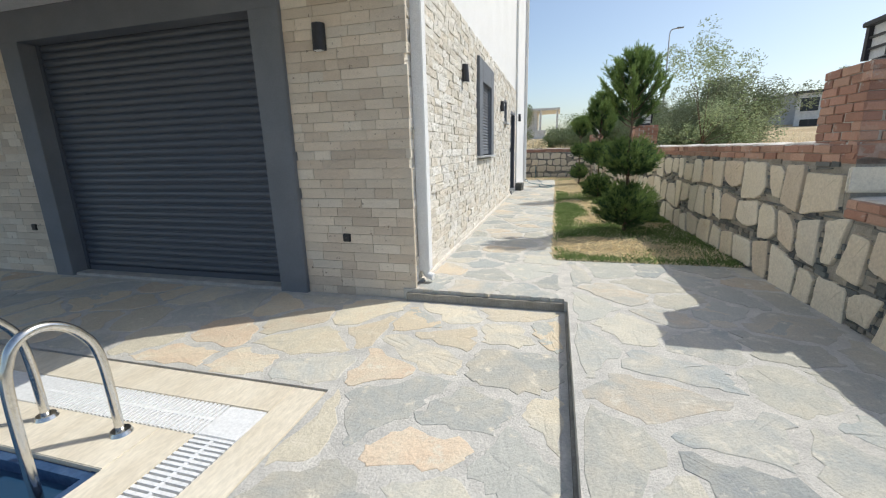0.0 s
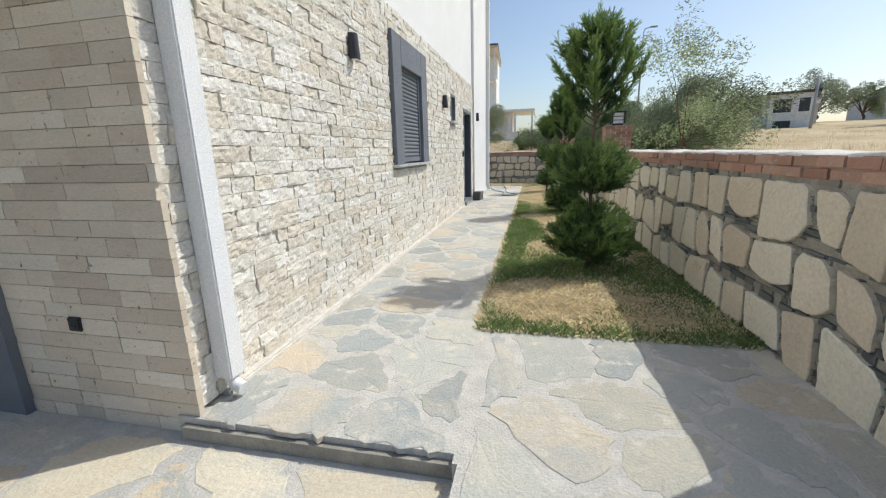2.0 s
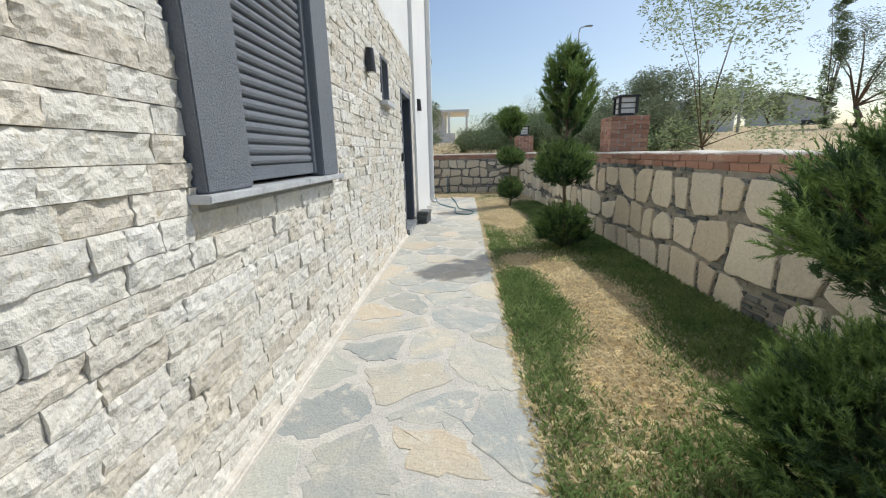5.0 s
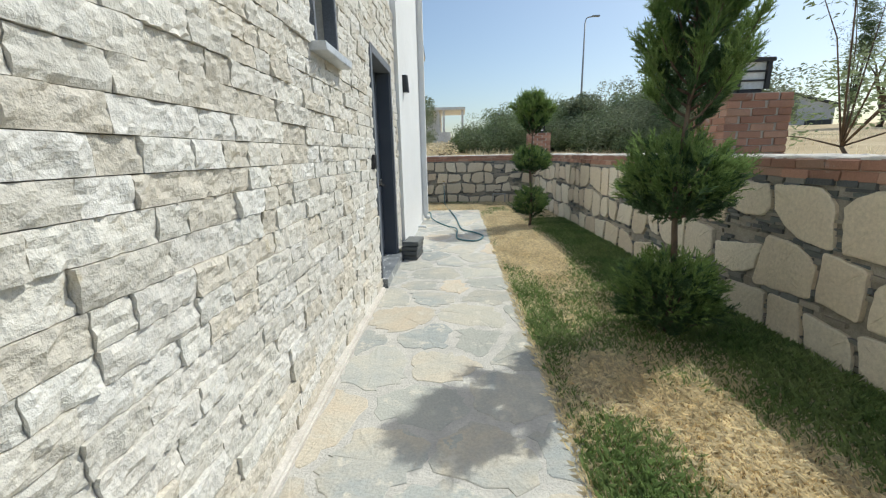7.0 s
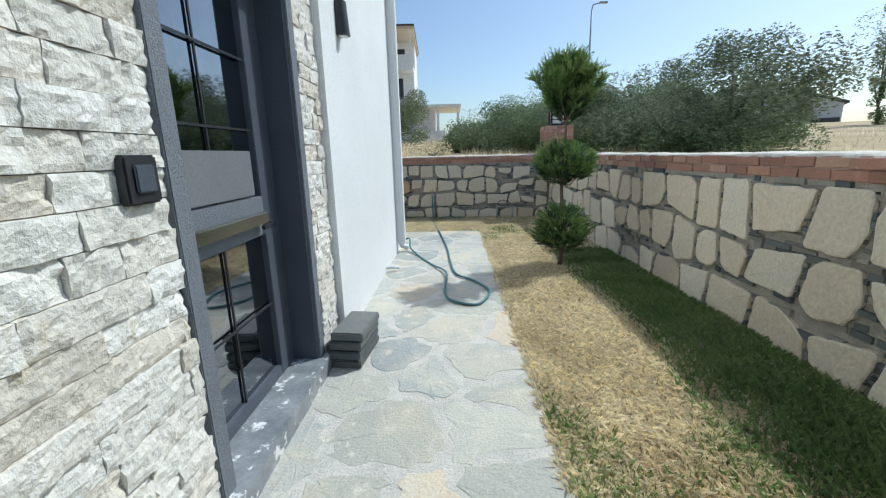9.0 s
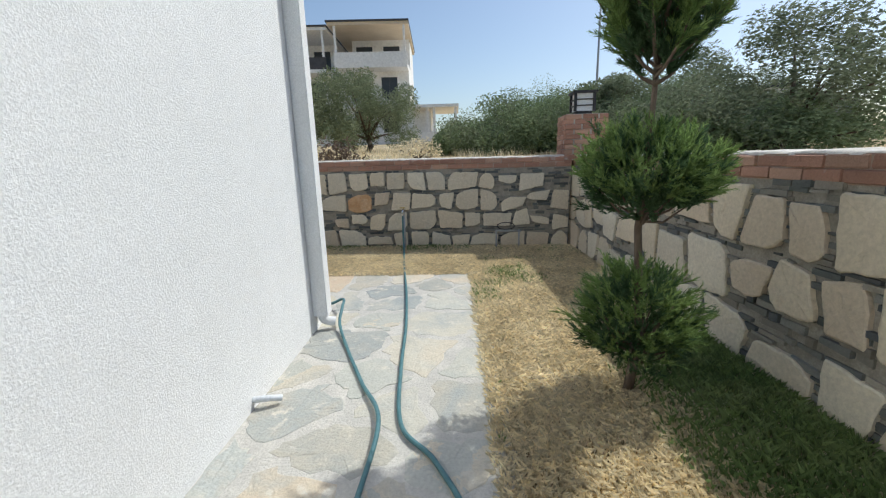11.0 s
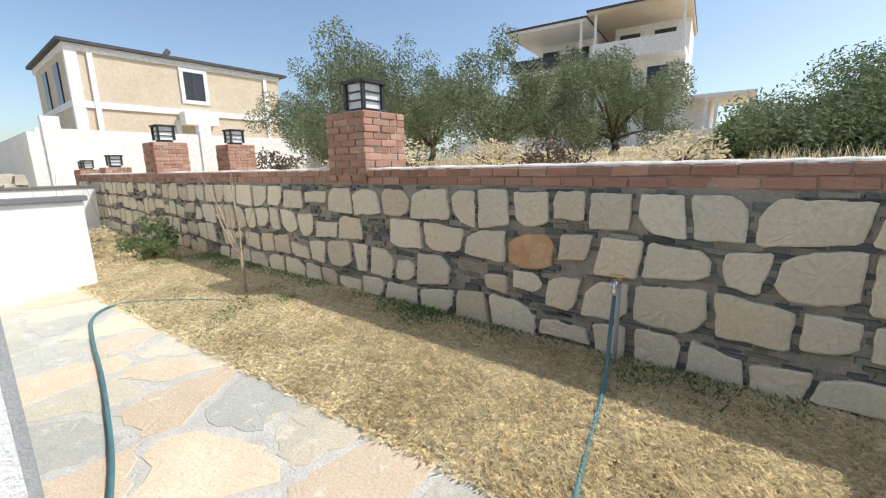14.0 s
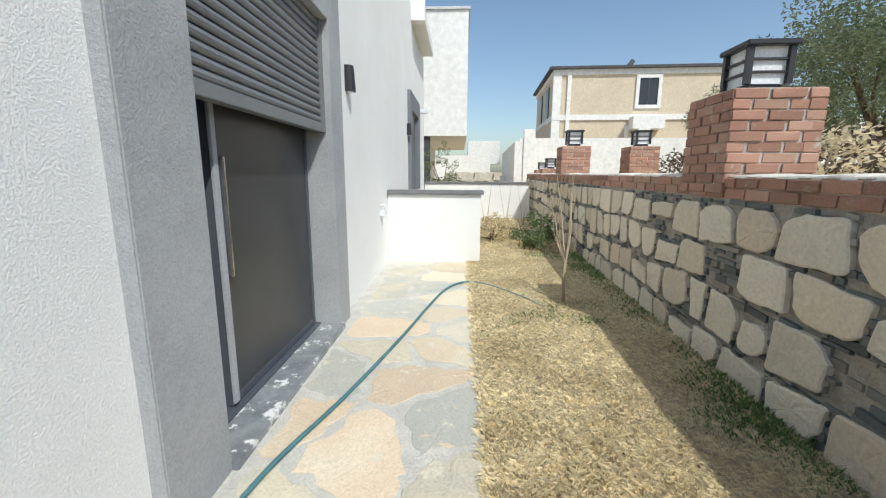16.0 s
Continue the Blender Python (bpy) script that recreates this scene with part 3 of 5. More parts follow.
for y in (12.58,):
    part("grille_bar", boxes((ex + 0.045, ex + 0.053, y - 0.005, y + 0.005, 0.16, 0.93), (ex + 0.045, ex + 0.053, y - 0.005, y + 0.005, 1.13, 2.12)), BLACK, ed)
for z in (0.54, 1.46, 1.79):
    part("grille_bar", boxes((ex + 0.053, ex + 0.061, 12.21, 12.95, z - 0.005, z + 0.005)), BLACK, ed)
part("pull_bar", boxes((ex + 0.10, ex + 0.125, 12.25, 12.90, 1.00, 1.06), (ex + 0.07, ex + 0.11, 12.30, 12.33, 1.01, 1.05), (ex + 0.07, ex + 0.11, 12.82, 12.85, 1.01, 1.05), bevel=0.006), STEEL, ed, "brushed metal pull bar")
part("letter_plate", boxes((ex + 0.055, ex + 0.066, 12.24, 12.90, 1.14, 1.36), bevel=0.003), SHUTTER, ed, "pale grey plate above the pull bar")
part("handle", boxes((ex + 0.07, ex + 0.13, 12.93, 12.96, 0.97, 1.0), (ex + 0.115, ex + 0.13, 12.82, 12.96, 0.97, 1.0), bevel=0.006), BLACK, ed)

# small niche window with stone sill
nw = tagged(part("niche_window", boxes((HX - 0.06, HX + 0.02, 10.52, 10.56, 1.95, 2.47), (HX - 0.06, HX + 0.02, 10.94, 10.98, 1.95, 2.47), (HX - 0.06, HX + 0.02, 10.56, 10.94, 2.43, 2.47), bevel=0.004), GREYTRIM), "small grey-framed bathroom window in the stone wall", "window")
part("pane", boxes((HX - 0.16, HX - 0.15, 10.55, 10.95, 1.93, 2.45)), FARGLASS, nw)
structure("sill_niche", boxes((HX - 0.2, HX + 0.09, 10.47, 11.02, 1.90, 1.948), bevel=0.004), SILL, "projecting stone sill of the small window")


# ---- stone retaining walls ----
def wall_drop(x, sgn):
    return STEP_DROP if sgn < 0 and x > STEP_AT else 0.0


def clad(name, label, m, length, sgn, seed):
    rng = random.Random(seed)
    y0, y1 = (0.032, 0.40) if sgn < 0 else (-0.40, -0.032)
    runs = [(0, STEP_AT, y0, y1, -0.35, STONE_TOP + 0.05), (STEP_AT, length, y0, y1, -0.35, STONE_TOP + 0.05 - STEP_DROP)] if sgn < 0 else [(0, length, y0, y1, -0.35, STONE_TOP + 0.05)]
    core = tagged(part(name, boxes(*runs), SLATE_JOINT), label, kind="structure", category="wall")
    core.matrix_basis = m
    # thin slate slivers behind the large stones
    V, Fc = [], []
    z = -0.05
    while z < STONE_TOP:
        h = rng.uniform(0.018, 0.048)
        x = rng.uniform(-0.15, 0)
        while x < length:
            w = rng.uniform(0.06, 0.22)
            d = rng.uniform(0.006, 0.026)
            x0, x1 = max(0, x + 0.003), min(length, x + w - 0.003)
            if x1 - x0 > 0.02 and z + h < STONE_TOP + 0.02 - wall_drop(x1, sgn) and rng.random() < 0.56:
                a = 0.07
                o = len(V)
                z0, z1 = z + 0.002, min(z + h - 0.003, STONE_TOP + 0.02)
                dz = [rng.uniform(-0.006, 0.006) for _ in range(4)]
                for yy, k in ((a, 0), (d, 1)):
                    q = 0.006 * k
                    V += [(x0 + q, -sgn * -yy, z0 + dz[0]), (x1 - q, -sgn * -yy, z0 + dz[1]), (x1 - q, -sgn * -yy, z1 + dz[2]), (x0 + q, -sgn * -yy, z1 + dz[3])]
                V[o:] = [(p[0], -sgn * p[1] if sgn > 0 else -p[1] * sgn, p[2]) for p in [(p[0], abs(p[1]), p[2]) for p in V[o:]]]
                Fc += [(o + 4, o + 5, o + 6, o + 7), (o, o + 1, o + 5, o + 4), (o + 1, o + 2, o + 6, o + 5), (o + 2, o + 3, o + 7, o + 6), (o + 3, o, o + 4, o + 7)]
            x += w
        z += h
    sl = mesh_ob("slate_sliver", V, Fc, SLATE)
    sl.parent, sl.matrix_basis = core, m
    sl.matrix_parent_inverse = m.inverted()
    tagged(sl, "thin dark slate slivers between the large stones", kind="stuff")
    return core


def hewn_quad(corners, rng):
    """A roughly hewn outline inside four corners: some corners knocked off, sides uneven."""
    pts = []
    for k in range(4):
        c, a, b = (Vector(corners[q % 4]) for q in (k, k + 3, k + 1))
        ka, kb = (rng.uniform(0.16, 0.45), rng.uniform(0.16, 0.45)) if rng.random() < 0.30 else (rng.uniform(0.03, 0.09), rng.uniform(0.03, 0.09))
        p, q = c.lerp(a, ka), c.lerp(b, kb)
        pts += [p, (p + q) * 0.41 + c * 0.18, q]
    full = []
    for a, b in zip(pts, pts[1:] + pts[:1]):
        full.append((a.x, a.y))
        n = int((b - a).length / 0.06)
        for k in range(1, n + 1):
            p = a.lerp(b, k / (n + 1))
            full.append((p.x + rng.uniform(-0.006, 0.006), p.y + rng.uniform(-0.006, 0.006)))
    return full


def big_stones(core, length, sgn, seed, rows, wide, slant, rusty):
    """Large pale stones in loose rows, proud of the slate that fills the gaps."""
    rng = random.Random(seed)
    found = []
    levels = [-0.07 + (STONE_TOP + 0.06) * k / rows for k in range(rows + 1)]
    wave = lambda x, k: levels[k] + (0 if k in (0, rows) else 0.16 / rows * 2 * noise.noise((x * 1.9, k * 7.3, seed)))
    for k in range(rows):
        x = -rng.uniform(0, wide[0])
        lean = rng.uniform(-slant, slant)
        while x < length:
            w = rng.uniform(*wide)
            nxt = rng.uniform(-slant, slant)
            xa, xb = max(x, 0.0), min(x + w, length)
            drop = wall_drop((xa + xb) / 2, sgn)
            g = [rng.uniform(0.012, 0.034) for _ in range(4)]
            low = rng.uniform(0.04, 0.10) if rng.random() < 0.24 else 0.0
            high = rng.uniform(0.04, 0.10) if rng.random() < 0.14 else 0.0
            if drop and wave(xa, k + 1) > STONE_TOP - drop + 0.12:
                high = 9.0
            za, zb, zc, zd = wave(xa, k) + g[2] + low, wave(xb, k) + g[2] + low, wave(xb, k + 1) - g[3] - high, wave(xa, k + 1) - g[3] - high
            if drop:
                zc, zd = min(zc, STONE_TOP - drop - 0.02), min(zd, STONE_TOP - drop - 0.02)
            if xb - xa > 0.10 and zc - zb > 0.08 and zd - za > 0.08 and rng.random() < 0.985:
                le, ri = (lean if xa > 0.05 else 0.0), (nxt if xb < length - 0.05 else 0.0)
                found.append(hewn_quad([(xa + g[0] - le, za), (xb - g[1] - ri, zb), (xb - g[1] + ri, zc), (xa + g[0] + le, zd)], rng))
            x += w
            lean = nxt
    mid = lambda poly: (sum(p[0] for p in poly) / len(poly), sum(p[1] for p in poly) / len(poly))
    red = min(found, key=lambda poly: math.dist(mid(poly), rusty)) if rusty else None
    for poly in found:
        verts, faces = slab_mesh(poly, 0.07, rng, 0.007, 0.003)
        proud = rng.uniform(-0.003, 0.010)
        if sgn > 0:
            verts = [(x, z + proud, y) for x, y, z in verts]
            faces = [f[::-1] for f in faces]
        else:
            verts = [(x, -z - proud, y) for x, y, z in verts]
        ob = mesh_ob("wall_stone", verts, faces, ORANGE_STONE if poly is red else WALLSTONE)
        ob.parent = core


SIDE_LEN, BACK_LEN = 25.3, 16.0
wall_side = clad("wall_side", "garden wall of pale cut stones set in dark slate", SIDE_M, SIDE_LEN, -1, 5)
wall_back = clad("wall_back", "rear garden wall of pale cut stones set in dark slate", BACK_M, BACK_LEN, 1, 8)


def brick_mesh(lx, ly, lz, rng):
    v = []
    b = 0.006
    for z, q in ((0, b), (b, 0), (lz - b, 0), (lz, b)):
        v += [(q, q, z), (lx - q, q, z), (lx - q, ly - q, z), (q, ly - q, z)]
    v = [(x + rng.uniform(-0.003, 0.003), y + rng.uniform(-0.003, 0.003), z + rng.uniform(-0.002, 0.002)) for x, y, z in v]
    f = [(3, 2, 1, 0), (12, 13, 14, 15)]
    for a in range(3):
        f += [(a * 4 + i, a * 4 + (i + 1) % 4, a * 4 + 4 + (i + 1) % 4, a * 4 + 4 + i) for i in range(4)]
    return v, f


_rb = random.Random(31)
BRICKS = []
for _i in range(8):
    _v, _f = brick_mesh(0.205, 0.10, 0.062, _rb)
    _me = bpy.data.meshes.new("brick")
    _me.from_pydata(_v, [], _f)
    _me.materials.append(BRICK)
    BRICKS.append(_me)


def brick(parent, m, sx=1.0, rng=_rb, world_m=None):
    ob = new("brick", rng.choice(BRICKS))
    ob.parent = parent
    ob.matrix_basis = m @ Matrix.Diagonal((sx, 1, 1, 1))
    return ob


def coping(core, start, length, sgn, drop=0.0):
    """Two courses of brick on the wall's front edge and a rough mortar top."""
    y_in = 0.02 if sgn < 0 else -0.02
    base, top = STONE_TOP - drop, WALL_TOP - drop
    part("coping_bed", boxes((start, length, min(y_in - sgn * 0.010, -sgn * 0.40), max(y_in - sgn * 0.010, -sgn * 0.40), base + 0.002, top - 0.012)), CAP_BED, core)
    for c in range(2):
        x = start - (c % 2) * 0.11
        while x < length:
            x0, x1 = max(x, start), min(x + 0.205, length)
            if x1 - x0 > 0.04:
                yy = y_in if sgn < 0 else y_in - 0.10
                brick(core, pose(x0, yy + _rb.uniform(-0.006, 0.006), base + 0.008 + c * 0.068, _rb.uniform(-1, 1), _rb.uniform(-0.6, 0.6), _rb.uniform(-1, 1)), (x1 - x0) / 0.205)
            x += 0.216
    # lumpy mortar top
    V, Fc = [], []
    n = int((length - start) / 0.06)
    rng = random.Random(int(length * 7))
    for i in range(n + 1):
        x = start + i * (length - start) / n
        e = rng.uniform(-0.012, 0.012)
        zt = top + 0.004 + 0.014 * noise.noise((x * 2.2, length, 0)) + rng.uniform(-0.004, 0.004)
        for yy, z in ((0.03 + e, top - 0.02), (0.035 + e, zt - 0.008), (0.12, zt), (0.30, zt + 0.004), (0.43, zt - 0.012), (0.44, top - 0.06)):
            V.append((x, -sgn * yy, z))
    Fc = [(i * 6 + k, i * 6 + k + 1, i * 6 + k + 7, i * 6 + k + 6) for i in range(n) for k in range(5)]
    if sgn < 0:
        Fc = [f[::-1] for f in Fc]
    part_ob = mesh_ob("mortar_cap", V, Fc, CAP_MORTAR, True)
    part_ob.parent = core


coping(wall_side, 0.0, STEP_AT, -1)
coping(wall_side, STEP_AT, SIDE_LEN, -1, STEP_DROP)
coping(wall_back, 0.0, BACK_LEN, 1)
# the pale stone that turns the corner where the side wall drops
part("corner_stone", boxes((STEP_AT - 0.005, STEP_AT + 0.022, -0.008, 0.30, 0.92, 1.10), bevel=0.010), WALLSTONE, wall_side)


# ---- brick pillars and their lanterns ----
def pillar(m, courses=8, w=0.56):
    t = thing("brick_pillar", "red brick pillar with rough grey mortar joints on the wall", "pillar", m, "pillars on the garden wall")
    part("core", boxes((0.012, w - 0.012, 0.012, w - 0.012, -0.08, courses * 0.066)), GREY_MORTAR, t)
    rng = random.Random(int(m.translation.x * 100 + m.translation.y * 10))
    for c in range(-2, courses):
        shift = 0.0 if c % 2 else -0.10
        for s in range(4):
            x = shift
            while x < w - 0.03:
                x0, x1 = max(0, x + 0.008), min(w - (0.10 if c % 2 else 0.0) * 0, x + 0.205)
                if x1 - x0 > 0.05:
                    e = rng.uniform(-0.006, 0.006)
                    local = Matrix.Translation((w / 2, w / 2, 0)) @ Matrix.Rotation(s * math.pi / 2, 4, "Z") @ Matrix.Translation((-w / 2 + x0, -w / 2 + e, c * 0.066)) @ pose(0, 0, 0, 0, rng.uniform(-0.8, 0.8), rng.uniform(-1, 1))
                    sx = min((x1 - x0), w - 0.105 - x0 + 0.1) / 0.205
                    brick(t, local, sx, rng)
                x += 0.222
    return t


def lantern(m):
    t = thing("pillar_lantern", "black square post lantern with white louvred panes", "lantern", m, "lanterns on the brick pillars")
    part("base", boxes((-0.11, 0.11, -0.11, 0.11, 0, 0.05), bevel=0.01), BLACK, t)
    part("glass", boxes((-0.115, 0.115, -0.115, 0.115, 0.05, 0.28)), LAMPGLASS, t, "frosted white panes")
    for sx in (-1, 1):
        for sy in (-1, 1):
            part("post", boxes((min(sx * 0.11, sx * 0.145), max(sx * 0.11, sx * 0.145), min(sy * 0.11, sy * 0.145), max(sy * 0.11, sy * 0.145), 0.045, 0.285)), BLACK, t)
    for z in (0.115, 0.195):
        part("louvre", boxes((-0.135, 0.135, -0.135, 0.135, z, z + 0.014)), BLACK, t)
    part("lid", boxes((-0.165, 0.165, -0.165, 0.165, 0.28, 0.315), bevel=0.006), BLACK, t)
    return t


PILLARS = [(2.03, 3.60, -1.9, 8), (1.96, 12.08, -1.9, 8), (1.37, 19.26, -2.5, 8), (-3.82, 19.47, -2.5, 8), (-9.40, 19.76, -2.5, 8), (-9.42, 21.1, -2.5, 8)]
for px_, py_, rz, nc in PILLARS:
    mm = pose(px_, py_, WALL_TOP + 0.012, 0, 0, rz)
    pillar(mm, nc)
    lantern(mm @ pose(0.28, 0.28, nc * 0.066 + 0.001))


# ---- low white walls of the rear terrace ----
lw = tagged(part("low_wall", boxes((-6.50, -6.30, HR + 0.002, 18.03, -0.1, 0.98), bevel=0.006), PLASTER), "low white plastered wall with a grey coping", "low wall")
part("coping", boxes((-6.53, -6.26, HR + 0.002, 18.07, 0.98, 1.035), bevel=0.005), SHUTTER, lw, "grey stone coping")
lw2 = tagged(part("low_wall", boxes((-12.7, -12.5, HR, 19.75, -0.1, 0.98), bevel=0.006), PLASTER), "low white boundary wall across the lawn", "low wall")
part("coping", boxes((-12.73, -12.46, HR, 19.75, 0.98, 1.03), bevel=0.005), SHUTTER, lw2)


# ---- wall lamps ----
def wall_lamp(m, label):
    """A half-round lamp; local -y faces out of the wall."""
    t = thing("wall_lamp", label, "wall lamp", m, "lamps on the house walls")
    bm = bmesh.new()
    prof = [(0.055 * math.cos(a), -0.03 - 0.055 * math.sin(a)) for a in [math.pi * i / 10 for i in range(11)]]
    prof = [(0.055, 0.0)] + prof + [(-0.055, 0.0)]
    lo = [bm.verts.new((x, y, -0.11)) for x, y in prof]
    hi = [bm.verts.new((x, y * 0.82, 0.11)) for x, y in prof]
    n = len(prof)
    for i in range(n):
        bm.faces.new((lo[i], hi[i], hi[(i + 1) % n], lo[(i + 1) % n]))
    bm.faces.new(lo), bm.faces.new(hi[::-1])
    bmesh.ops.recalc_face_normals(bm, faces=bm.faces[:])
    part("body", bm, BLACK, t)
    part("lens", boxes((-0.035, 0.035, -0.065, -0.01, -0.114, -0.1105)), LAMPGLASS, t, "white lens under the lamp")
    part("mount", boxes((-0.03, 0.03, -0.002, 0.05, -0.05, 0.05)), BLACK, t)


for y, z in ((5.80, 2.30), (9.80, 2.24)):
    wall_lamp(Matrix.Translation((HX + 0.02, y, z)) @ pose(0, 0, 0, 0, 0, 90), "black half-round wall lamp on the stone wall")
wall_lamp(Matrix.Translation((-1.23, 14.0, 2.27)) @ pose(0, 0, 0, 0, 0, 90), "black half-round wall lamp on white plaster")
wall_lamp(pose(-2.05, HF - 0.015, 2.28), "black half-round wall lamp beside the garage")
for x in (-4.33, -8.62):
    wall_lamp(pose(x, HR, 2.10, 0, 0, 180), "black half-round wall lamp on the rear wall")

# door bell
db = tagged(part("door_bell", boxes((HX, HX + 0.035, 11.86, 11.98, 1.21, 1.34), bevel=0.006), BLACK), "black square door bell box on the stone", "door bell")
part("button", boxes((HX + 0.035, HX + 0.044, 11.885, 11.955, 1.24, 1.315), bevel=0.004), ANTHRACITE, db)
# sockets on the garage wall
for x in (-6.3, -1.95):
    s = tagged(part("wall_socket", boxes((x - 0.04, x + 0.04, HF - 0.02, HF + 0.04, 0.44, 0.52), bevel=0.006), BLACK), "small dark socket in the stone wall", "socket")
    part("cable", tube(bend([(x, HF - 0.03, 0.48), (x + 0.03, HF - 0.05, 0.49), (x + 0.06, HF - 0.04, 0.47)]), 0.004, 6), BLACK, s)


# ---- downpipes ----
def downpipe(x, y, top, material, label, toward):
    t = thing("downpipe", label, "downpipe", pose(x, y, 0))
    part("pipe", boxes((-0.055, 0.055, -0.06, 0.06, 0.13, top), bevel=0.008), material, t)
    part("shoe", tube(bend([(0, 0, 0.2), (0, 0, 0.11), (toward[0] * 0.03, toward[1] * 0.03, 0.075), (toward[0] * 0.085, toward[1] * 0.085, 0.06)]), 0.036, 12), material, t)


downpipe(HX + 0.06, 3.74, 6.6, PLASTER, "white square downpipe on the stone house corner", (1, -0.2))
downpipe(-1.175, 16.38, 6.6, PLASTER, "white square downpipe on the white house corner", (1, 0.3))

# small wall tap and a stub pipe on white walls
tp = tagged(part("wall_spout", tube(bend([(-5.75, HR + 0.005, 0.86), (-5.75, HR + 0.06, 0.86), (-5.75, HR + 0.07, 0.80)]), 0.012, 8), PIPE), "small white wall spout on the plaster", "spout")
part("box", boxes((-5.84, -5.72, HR, HR + 0.07, 0.72, 0.79), bevel=0.006), PIPE, tp)
cam_box = thing("security_camera", "small white security camera on the neighbour house", "security camera", pose(-10.9, HR + 0.02, 2.75))
part("body", boxes((-0.05, 0.05, 0.0, 0.2, -0.05, 0.05), bevel=0.02), PIPE, cam_box)
part("mount", boxes((-0.02, 0.02, -0.03, 0.01, -0.02, 0.08)), PIPE, cam_box)
tagged(part("stub_pipe", tube(bend([(-1.24, 15.36, 0.05), (-1.16, 15.37, 0.055), (-1.09, 15.40, 0.04)]), 0.018, 8), PIPE), "short white stub pipe at the foot of the wall", "pipe")

# slate stack by the door
ss = thing("slate_stack", "stack of dark grey slate slabs beside the door", "slab stack", pose(-1.105, 13.38, 0.0, 0, 0, -6))
for i in range(4):
    r = random.Random(90 + i)
    q = r.uniform(-0.012, 0.012)
    part("slab", boxes((-0.105 + q, 0.105 + q, -0.20 + q, 0.20 - q, 0.002 + i * 0.060, 0.057 + i * 0.060), bevel=0.008), SLATE, ss)

# ---- garden tap, hose ----
BY = back_y(-0.88)
gt = thing("garden_tap", "chrome garden tap with a brass lever on a standpipe", "tap", pose(-0.88, BY - 0.16, 0))
part("standpipe", tube([(0, 0.02, -0.05), (0, 0.02, 0.57)], 0.013, 8), PIPE_GREY, gt)
part("spout", tube(bend([(0, 0.03, 0.56), (0, -0.03, 0.575), (-0.005, -0.07, 0.56), (-0.005, -0.075, 0.51)]), 0.016, 10), CHROME, gt)
part("lever", boxes((-0.05, 0.03, -0.03, -0.005, 0.60, 0.612), (-0.006, 0.006, -0.024, -0.012, 0.58, 0.60), bevel=0.003), BRASS, gt, "brass lever")
hose_line = bend([(-0.885, BY - 0.235, 0.50), (-0.882, BY - 0.29, 0.30), (-0.86, BY - 0.45, 0.05), (-0.80, 18.4, 0.014), (-0.76, 18.1, 0.016), (-0.63, 17.2, 0.018), (-0.54, 16.42, 0.018), (-0.49, 15.73, 0.018), (-0.42, 15.2, 0.018),
                  (-0.24, 14.95, 0.018), (-0.10, 14.6, 0.018), (-0.23, 14.25, 0.018), (-0.46, 14.35, 0.018), (-0.53, 14.6, 0.018), (-0.53, 15.2, 0.034), (-0.70, 15.58, 0.018), (-0.90, 16.02, 0.018), (-1.05, 16.38, 0.05), (-1.08, 16.58, 0.11),
                  (-1.14, 16.80, 0.10), (-1.35, 16.84, 0.03), (-2.00, 16.92, 0.018), (-2.60, 17.09, 0.018), (-3.5, 17.30, 0.018), (-4.3, 17.46, 0.018), (-4.9, 17.62, 0.018), (-5.15, 17.85, 0.018), (-4.95, 18.12, 0.02), (-4.55, 18.4, 0.02), (-4.22, 18.58, 0.01)], 10)
tagged(part("garden_hose", tube(hose_line, 0.012, 8), HOSE), "teal garden hose running over the paving", "hose")

# low metal bracket with cable coil at the back wall
br = thing("pipe_bracket", "low rusty pipe stand with a coil of dark cable", "pipe stand", pose(0.62, back_y(0.62) - 0.10, 0))
part("rail", tube([(-0.20, 0, 0.25), (0.16, 0, 0.24)], 0.013, 8), PIPE_GREY, br)
for x in (-0.19, 0.13):
    part("leg", tube([(x, 0, -0.04), (x, 0, 0.26)], 0.012, 8), PIPE_GREY, br)
part("coil", tube([(-0.06 + 0.12 * math.cos(a), -0.03 + 0.01 * math.sin(3 * a), 0.32 + 0.05 * math.sin(a)) for a in [i * 0.4 for i in range(48)]], 0.006, 6), BLACK, br)

# ---- pool corner ----
PZ = LOW - 0.01
structure("pool_coping", boxes((-1.50, -1.29, -6, 1.92, PZ - 0.05, PZ + 0.008), (-12, -1.50, 1.67, 1.92, PZ - 0.05, PZ + 0.008), (-1.98, -1.75, -6, 1.42, PZ - 0.05, PZ + 0.006), (-12, -1.98, 1.12, 1.42, PZ - 0.05, PZ + 0.006), bevel=0.004), COPING, "cream travertine coping round the pool")
structure("pool_basin", boxes((-2.05, -1.985, -6, 1.12, -1.6, PZ - 0.02), (-12, -2.05, 1.07, 1.115, -1.6, PZ - 0.02), (-12, -1.9, -6, 1.1, -1.7, -1.6), (-12.1, -12, -6, 1.1, -1.6, PZ), (-12, -1.9, -6.1, -6, -1.6, PZ)), POOLTILE, "dark blue mosaic pool basin")
structure("gutter_bed", boxes((-1.75, -1.50, -6, 1.67, PZ - 0.09, PZ - 0.06), (-12, -1.75, 1.42, 1.67, PZ - 0.09, PZ - 0.06)), BLACK, "dark overflow channel under the grate")
wat = bpy.data.materials.new("pool_water")
wat.use_nodes = True
wb = wat.node_tree.nodes["Principled BSDF"]
wb.inputs["Base Color"].default_value, wb.inputs["Roughness"].default_value = (0.02, 0.06, 0.12, 1), 0.03
